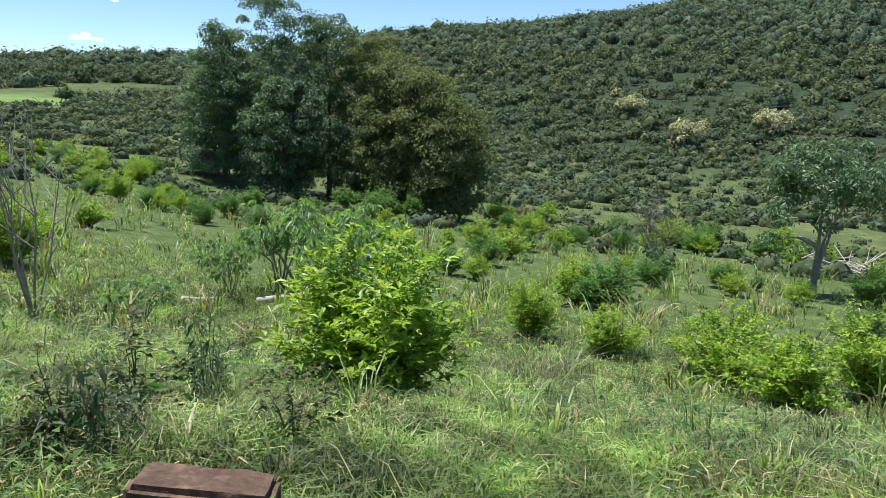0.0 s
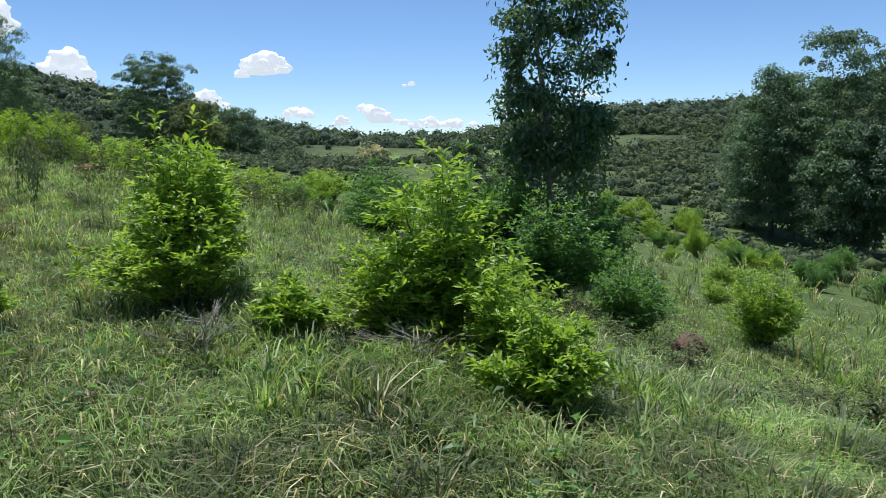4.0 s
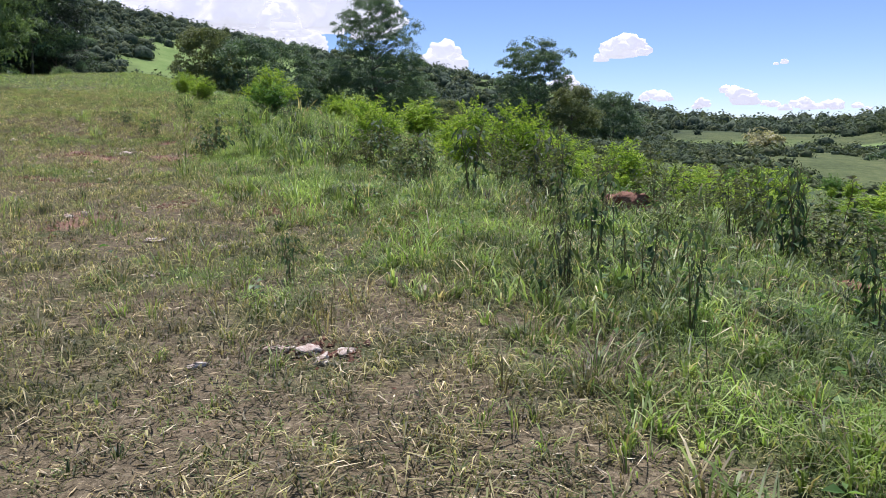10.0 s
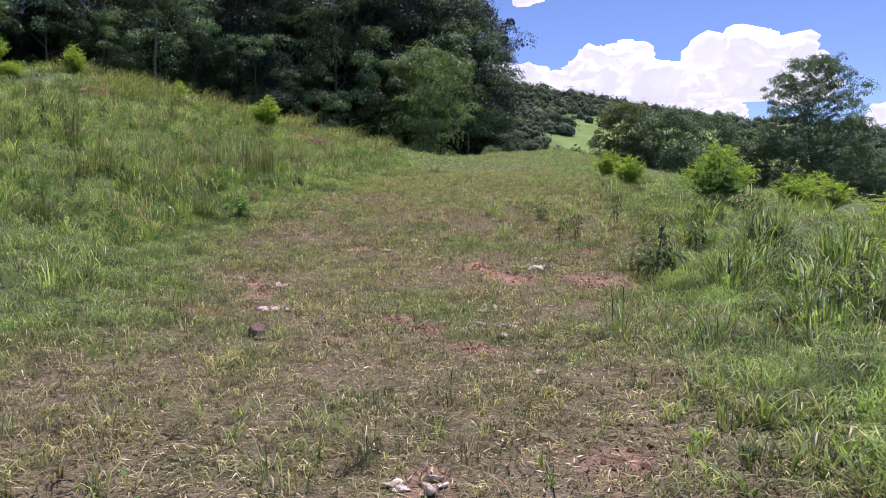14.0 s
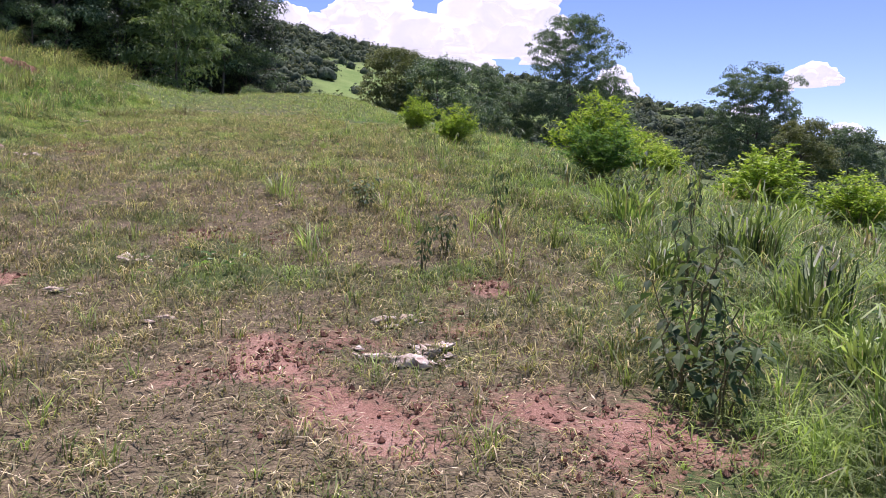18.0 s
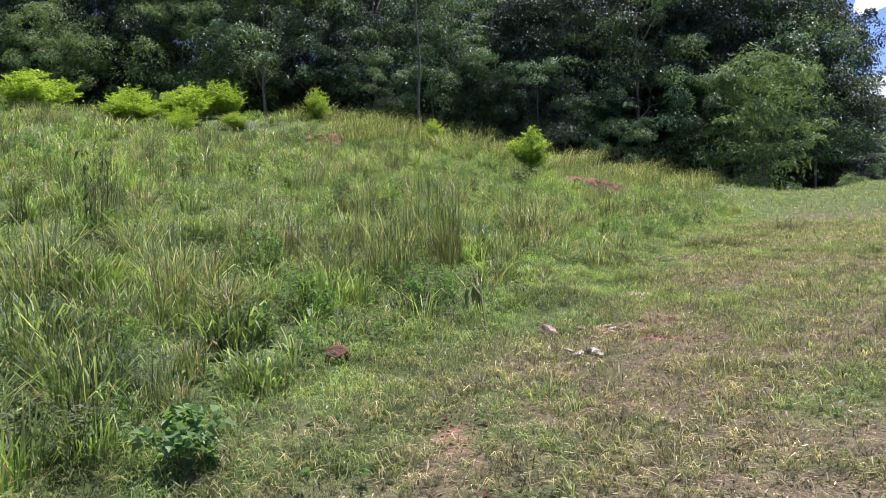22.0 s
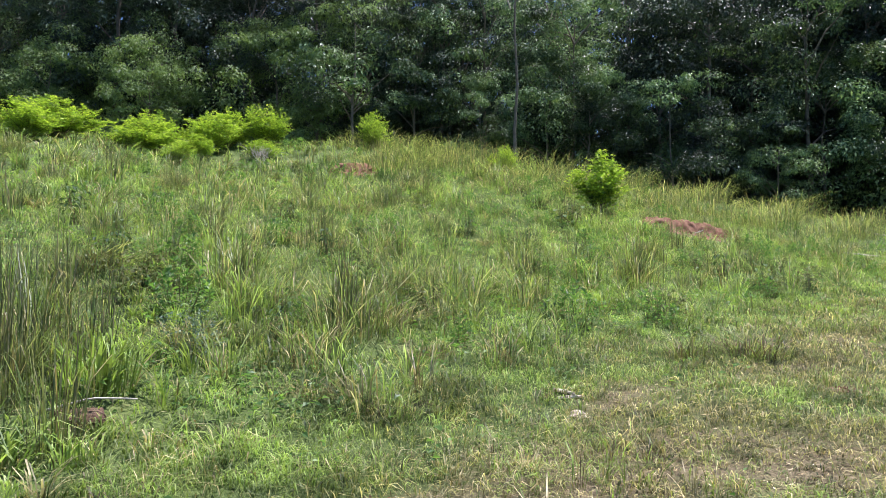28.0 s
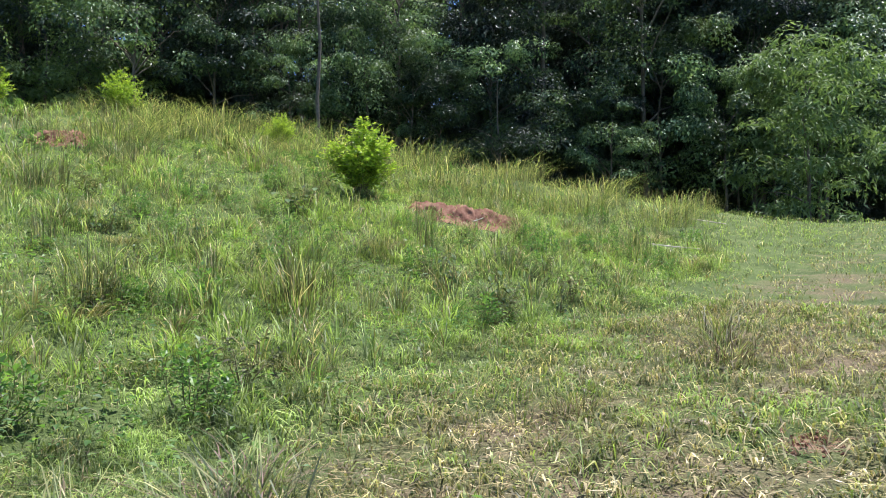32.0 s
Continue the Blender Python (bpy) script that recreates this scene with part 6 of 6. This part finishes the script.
def earth_bank(x, y, turn, wide, high, label, seed):
    """A slumped face of bare red soil, steep and ragged at the top, with clods at its foot."""
    nx, nz = 70, 30
    u, w = np.meshgrid(np.linspace(-1, 1, nx), np.linspace(0, 1, nz))
    a = radians(turn)
    lx = u * wide / 2
    deep = high * 3.4
    ly = -deep * (1 - w) * (1 - 0.4 * u**2) + 0.12 * waves(lx * 2, w * 2, 0.9, seed + 1)
    gx, gy = x + lx * np.cos(a) - ly * np.sin(a), y + lx * np.sin(a) + ly * np.cos(a)
    face = np.where(w < 0.55, 0.1 * w / 0.55, np.where(w < 0.86, 0.1 + 0.9 * ease((w - 0.55) / 0.31), 1 - 1.6 * ease((w - 0.9) / 0.1)))
    lift = high * face * (1 - u**4) + (0.035 * waves(lx, ly, 0.5, seed + 2) + 0.035 * waves(lx, ly, 0.16, seed + 3)) * (w > 0.04) * (w < 0.9)
    z = land(gx.ravel(), gy.ravel()) + lift.ravel() - 0.03 * (np.abs(u) > 0.97).ravel() + 0.01
    v = np.stack([gx.ravel(), gy.ravel(), z], -1)
    i = (np.arange(nz - 1)[:, None] * nx + np.arange(nx - 1)[None]).ravel()
    me = mesh_of("earth_bank", v, np.stack([i, i + 1, i + nx + 1, i + nx], -1), SOIL_RED, True)
    return tagged(new("earth_bank", me), label, "bare earth")


earth_bank(-18.0, 59.3, 58, 3.2, 0.34, "small slumped bank of bare red earth below the shrubs", 71)
earth_bank(-27.6, 53.6, 50, 1.8, 0.3, "low patch of bare red earth in the grass", 75)
earth_bank(5.3, 21.5, -60, 0.9, 0.22, "small mound of red earth in the grass", 77)
earth_bank(5.6, 18.3, -60, 0.7, 0.14, "small mound of red earth in the grass", 79)


def hanging_leaves():
    """A broken stalk with long withered leaves hanging from it."""
    x, y = -8.75, 37.85
    t = thing("broken_stalk", (x, y, land_at(x, y)), "broken stalk with long withered dark leaves in the grass", "weed")
    p = np.array([[0.35, -0.25, -0.02], [0.2, -0.1, 0.35], [0.0, 0.0, 0.48], [-0.3, 0.2, 0.42]])
    part("stalk", mesh_of("stalk", *tubes([p], [np.array([0.012, 0.01, 0.008, 0.005])], 6), STEM, True), t)
    rng = np.random.default_rng(8)
    for k in range(7):
        s = rng.uniform(0.35, 1)
        q = np.array([[np.interp(s, np.linspace(0, 1, 4), p[:, j]) for j in range(3)]])
        a = rng.uniform(0, 6.28)
        v, f = leaves(q, np.array([[np.cos(a) * 0.3, np.sin(a) * 0.3, -1.0]]), np.array([[np.sin(a), np.cos(a), 0.2]]), [rng.uniform(0.22, 0.34)], [0.055], 0.1, 0.3)
        part("leaf", mesh_of("leaf", v, f, LEAF_DARK), t)


hanging_leaves()


def flowers():
    """Small pale composite flower heads on thin stalks."""
    rng = np.random.default_rng(15)
    for k in range(26):
        y = rng.uniform(13.5, 20)
        x = 0.8 + rng.uniform(1.6, 4.2)
        h = rng.uniform(0.25, 0.5)
        t = thing("wild_flower", (x, y, land_at(x, y)), "small pale yellow wild flower on a thin stalk", "flower", "wild flowers")
        lean = rng.normal(0, 0.05, 2)
        p = np.array([[0, 0, -0.02], [lean[0] * 0.4, lean[1] * 0.4, h * 0.5], [lean[0], lean[1], h]])
        part("stalk", mesh_of("stalk", *tubes([p], [np.array([0.003, 0.0025, 0.002])], 4), STEM, True), t)
        a = np.linspace(0, 6.28, 9)[:-1]
        d = np.stack([np.cos(a), np.sin(a), 0.35 + 0 * a], -1)
        v, f = leaves(np.repeat(p[-1:], 8, 0), d, np.tile([0, 0, 1.0], (8, 1)), np.full(8, 0.02), np.full(8, 0.012), 0.1, 0.1)
        part("blossom", mesh_of("blossom", v, f, PETAL), t)


flowers()
# ---- grass ----
def tufts(n, x0, x1, y0, y1, per, spread, rng, keep):
    """Places of grass blades in tufts, by the distance from the walked line."""
    y = rng.uniform(y0, y1, n)
    x = soft_curve(y, LINE_Y, LINE_X) + rng.uniform(x0, x1, n)
    ok = keep(x, y, rng)
    x, y = np.repeat(x[ok], per), np.repeat(y[ok], per)
    return x + rng.normal(0, spread, len(x)), y + rng.normal(0, spread, len(x))


def sward():
    rng = np.random.default_rng(11)
    green, dry, trodden = [], [], []

    def lay(x, y, tall, wide, part_dry):
        w = wear(x, y)
        bank = ease((soft_curve(y, LINE_Y, LINE_X) - x - 3.6) / 2.5) * ease((y - 20) / 6)
        east = ease((x - soft_curve(y, LINE_Y, LINE_X) - 1.5) / 2)
        h = tall * (0.078 + 0.075 * (1 - w) ** 1.5 + 0.06 * bank + 0.035 * east) * np.clip(0.95 + 0.55 * waves(x, y, 1.7, 41), 0.35, 2) * rng.uniform(0.35, 1.6, len(x))
        is_dry = rng.random(len(x)) < np.clip(part_dry * w + 0.10 + 0.25 * waves(x, y, 2.6, 44) * (1 - bank), 0.03, 0.9)
        p = np.stack([x, y, land(x, y) - 0.008], -1)
        lean = rng.uniform(0.25, 1.7, len(x)) + 0.3 * w
        olive = ~is_dry & (rng.random(len(x)) < 1.7 * w - 0.05 + 0.5 * waves(x, y, 3.0, 45))
        for flag, out in ((~is_dry & ~olive, green), (is_dry, dry), (olive, trodden)):
            out.append(blades(p[flag], h[flag], lean[flag], wide * rng.uniform(0.55, 1.3, flag.sum()), rng))

    def thin(x, y, rng):
        return (soil_bare(x, y) + rng.uniform(-0.45, 0.4, len(x)) < 0.5) & (rng.random(len(x)) < 1.0 - 0.25 * wear(x, y))

    x, y = tufts(96000, -4.6, 3.4, 6, 48, 6, 0.035, rng, thin)
    lay(x, y, 0.85, 0.0078, 0.36)
    x, y = tufts(9000, -4.6, 3.4, 48, 58, 6, 0.04, rng, thin)
    lay(x, y, 1.1, 0.014, 0.6)
    x, y = tufts(21000, 0.6, 5.5, -4.5, 8, 9, 0.04, rng, thin)
    lay(x, y, 0.72, 0.0078, 0.4)
    x, y = tufts(13000, 3.2, 5.5, 8, 48, 7, 0.05, rng, thin)
    lay(x, y, 0.85, 0.0095, 0.4)
    bank = lambda x, y, r: (soil_bare(x, y) < 0.5) & (np.hypot((x + 17.9) * 0.8, y - 58.9) > 1.25)
    x, y = tufts(27000, -20, -4.4, 24, 66, 6, 0.05, rng, lambda x, y, r: bank(x, y, r) & (waves(x, y, 1.6, 53) + 0.5 * waves(x, y, 6, 54) > -0.85) & (r.random(len(x)) < 1.15 - 0.05 * (soft_curve(y, LINE_Y, LINE_X) - x)))
    lay(x, y, 0.85, 0.012, 0.5)
    x, y = tufts(40000, -19, -4.0, 26, 63, 4, 0.08, rng, bank)
    lay(x, y, 0.6, 0.012, 0.5)
    x, y = tufts(15000, 4.6, 13, -6, 48, 6, 0.07, rng, thin)
    lay(x, y, 0.85, 0.013, 0.5)
    x, y = tufts(11000, 5, 17, -9, 19, 7, 0.08, rng, thin)
    lay(x, y, 0.95, 0.016, 0.5)
    x, y = tufts(6000, -13, -4.4, 8, 24, 5, 0.06, rng, thin)
    lay(x, y, 1.0, 0.015, 0.5)
    x, y = tufts(8000, -12, 9, 55, 96, 6, 0.09, rng, thin)
    lay(x, y, 1.2, 0.022, 0.5)
    x, y = tufts(8000, -44, 48, -25, 112, 6, 0.12, rng, lambda x, y, r: (np.abs(x - soft_curve(y, LINE_Y, LINE_X)) > 12.5))
    lay(x, y, 1.5, 0.03, 0.5)
    def tussocks(n, x0, x1, y0, y1, per, tall, wide, keep, part_dry=0.15):
        y = rng.uniform(y0, y1, n)
        x = soft_curve(y, LINE_Y, LINE_X) + rng.uniform(x0, x1, n)
        ok = keep(x, y, rng)
        x, y = x[ok], y[ok]
        size = tall * np.clip(1 + 0.9 * waves(x, y, 3.4, 47), 0.35, 2.2) * rng.uniform(0.6, 1.4, len(x))
        dry_one = rng.random(len(x)) < part_dry
        a = rng.uniform(0, 6.28, (len(x), per))
        r = size[:, None] * 0.3 * np.sqrt(rng.uniform(0, 1, a.shape))
        px, py = (x[:, None] + np.cos(a) * r).ravel(), (y[:, None] + np.sin(a) * r).ravel()
        h = (size[:, None] * rng.uniform(0.35, 1.1, a.shape)).ravel()
        is_dry = (rng.random(a.shape) < np.where(dry_one, 0.75, 0.08)[:, None]).ravel()
        p = np.stack([px, py, land(px, py) - 0.01], -1)
        v = (h, h * rng.uniform(0.15, 1.5, len(h)), a.ravel() + rng.normal(0, 0.6, len(h)), wide * rng.uniform(0.6, 1.4, len(h)), rng.uniform(1.2, 2.3, len(h)))
        for flag, out in ((~is_dry, green), (is_dry, dry)):
            out.append(arches(p[flag], *(k[flag] for k in v)))

    tussocks(2500, -17, -4.4, 26, 64, 34, 0.32, 0.010, lambda x, y, r: bank(x, y, r) & (waves(x, y, 5, 48) + r.uniform(-0.6, 0.6, len(x)) > -0.15), 0.2)
    tussocks(2600, -36, -15, 36, 68, 14, 0.30, 0.022, lambda x, y, r: (waves(x, y, 5, 48) > -0.5) & (np.hypot(x + 17.9, y - 58.9) > 1.4), 0.2)
    tussocks(1300, 1.6, 10, -3, 46, 26, 0.2, 0.008, thin)
    tussocks(2200, 1.4, 6.5, 8, 24, 20, 0.13, 0.011, thin, 0.1)
    tussocks(1900, 8, 42, -22, 44, 14, 0.42, 0.028, lambda x, y, r: waves(x, y, 7, 49) > -0.4, 0.25)
    tussocks(3600, -4.4, 3.5, 7, 58, 12, 0.12, 0.006, thin, 0.45)
    for name, parts, mat, label in (("meadow_grass", green, GRASS_GREEN, "rough green meadow grass"), ("dry_grass", dry, GRASS_DRY, "short dry straw-coloured grass"), ("trodden_grass", trodden, GRASS_OLIVE, "short olive green trodden grass")):
        v = np.concatenate([a for a, b in parts])
        off = np.cumsum([0] + [len(a) for a, b in parts[:-1]])
        tagged(new(name, mesh_of(name, v, np.concatenate([b + o for (a, b), o in zip(parts, off)]), mat)), label, "grass", kind="stuff")
    # fallen straw and dead leaves on the trodden ground
    n = 240000
    y = rng.uniform(8, 56, n)
    x = soft_curve(y, LINE_Y, LINE_X) + rng.uniform(-5, 4.2, n)
    ok = wear(x, y) + 0.25 * waves(x, y, 1.1, 52) > rng.uniform(0.1, 0.8, n)
    x, y = x[ok], y[ok]
    p = np.stack([x, y, land(x, y) + rng.uniform(0.006, 0.035, len(x))], -1)
    a = rng.uniform(0, 6.28, len(x))
    length = 0.012 + 0.08 * rng.random(len(x)) ** 1.8
    v, f = flakes(p, np.stack([np.cos(a), np.sin(a), rng.normal(0, 0.15, len(x))], -1), unit(np.array([0, 0, 1.0]) + rng.normal(0, 0.25, (len(x), 3))), length, np.minimum(length * rng.uniform(0.05, 0.2, len(x)), 0.012))
    tagged(new("plant_litter", mesh_of("plant_litter", v, f, LITTER)), "dry straw and dead leaves lying about", "litter", kind="stuff")
    # low broad-leaved herbs among the grass
    n = 22000
    y = np.concatenate([rng.uniform(-1, 60, 10000), rng.uniform(30, 64, 12000)])
    x = soft_curve(y, LINE_Y, LINE_X) + np.concatenate([rng.uniform(-13, 9, 10000), rng.uniform(-22, -4.5, 12000)])
    ok = (wear(x, y) < rng.uniform(0, 0.6, n)) & (waves(x, y, 2.4, 51) > -0.1)
    x, y = np.repeat(x[ok], 6), np.repeat(y[ok], 6)
    m = len(x)
    p = np.stack([x + rng.normal(0, 0.05, m), y + rng.normal(0, 0.05, m), 0 * x], -1)
    p[:, 2] = land(p[:, 0], p[:, 1]) + rng.uniform(0.03, 0.22, m)
    a = rng.uniform(0, 6.28, m)
    length = rng.uniform(0.03, 0.1, m)
    v, f = leaves(p, np.stack([np.cos(a), np.sin(a), rng.uniform(-0.1, 0.6, m)], -1), np.array([0, 0, 1.0]) + rng.normal(0, 0.3, (m, 3)), length, length * rng.uniform(0.3, 0.6, m), 0.3)
    tagged(new("low_herbs", mesh_of("low_herbs", v, f, LEAF_GREEN)), "small broad-leaved herbs among the grass", "herbs", kind="stuff")


sward()


def crumbs():
    """Small clods and grit lying on the bare soil."""
    rng = np.random.default_rng(61)
    n = 9000
    k = rng.integers(0, len(SOIL_SPOTS), n)
    spots = np.array(SOIL_SPOTS)[k]
    x, y = spots[:, 0] + rng.normal(0, 0.6, n) * spots[:, 2], spots[:, 1] + rng.normal(0, 0.6, n) * spots[:, 2]
    ok = soil_bare(x, y) > rng.uniform(0.1, 0.5, n)
    x, y = x[ok], y[ok]
    size = 0.006 + 0.02 * rng.random(len(x)) ** 4
    corner = np.array([[1, 0, 0], [-1, 0, 0], [0, 1, 0], [0, -1, 0], [0, 0, 1], [0, 0, -1.0]])
    v = corner[None] * size[:, None, None] * rng.uniform(0.5, 1.4, (len(x), 6, 1)) + rng.normal(0, 0.15, (len(x), 6, 3)) * size[:, None, None] + np.stack([x, y, land(x, y) + size * 0.4], -1)[:, None]
    tri = np.array([[0, 2, 4], [2, 1, 4], [1, 3, 4], [3, 0, 4], [2, 0, 5], [1, 2, 5], [3, 1, 5], [0, 3, 5]])
    f = (tri[None] + np.arange(len(x))[:, None, None] * 6).reshape(-1, 3)
    tagged(new("soil_crumbs", mesh_of("soil_crumbs", v.reshape(-1, 3), f, SOIL_RED)), "small clods and grit of red soil", "soil", kind="stuff")


crumbs()
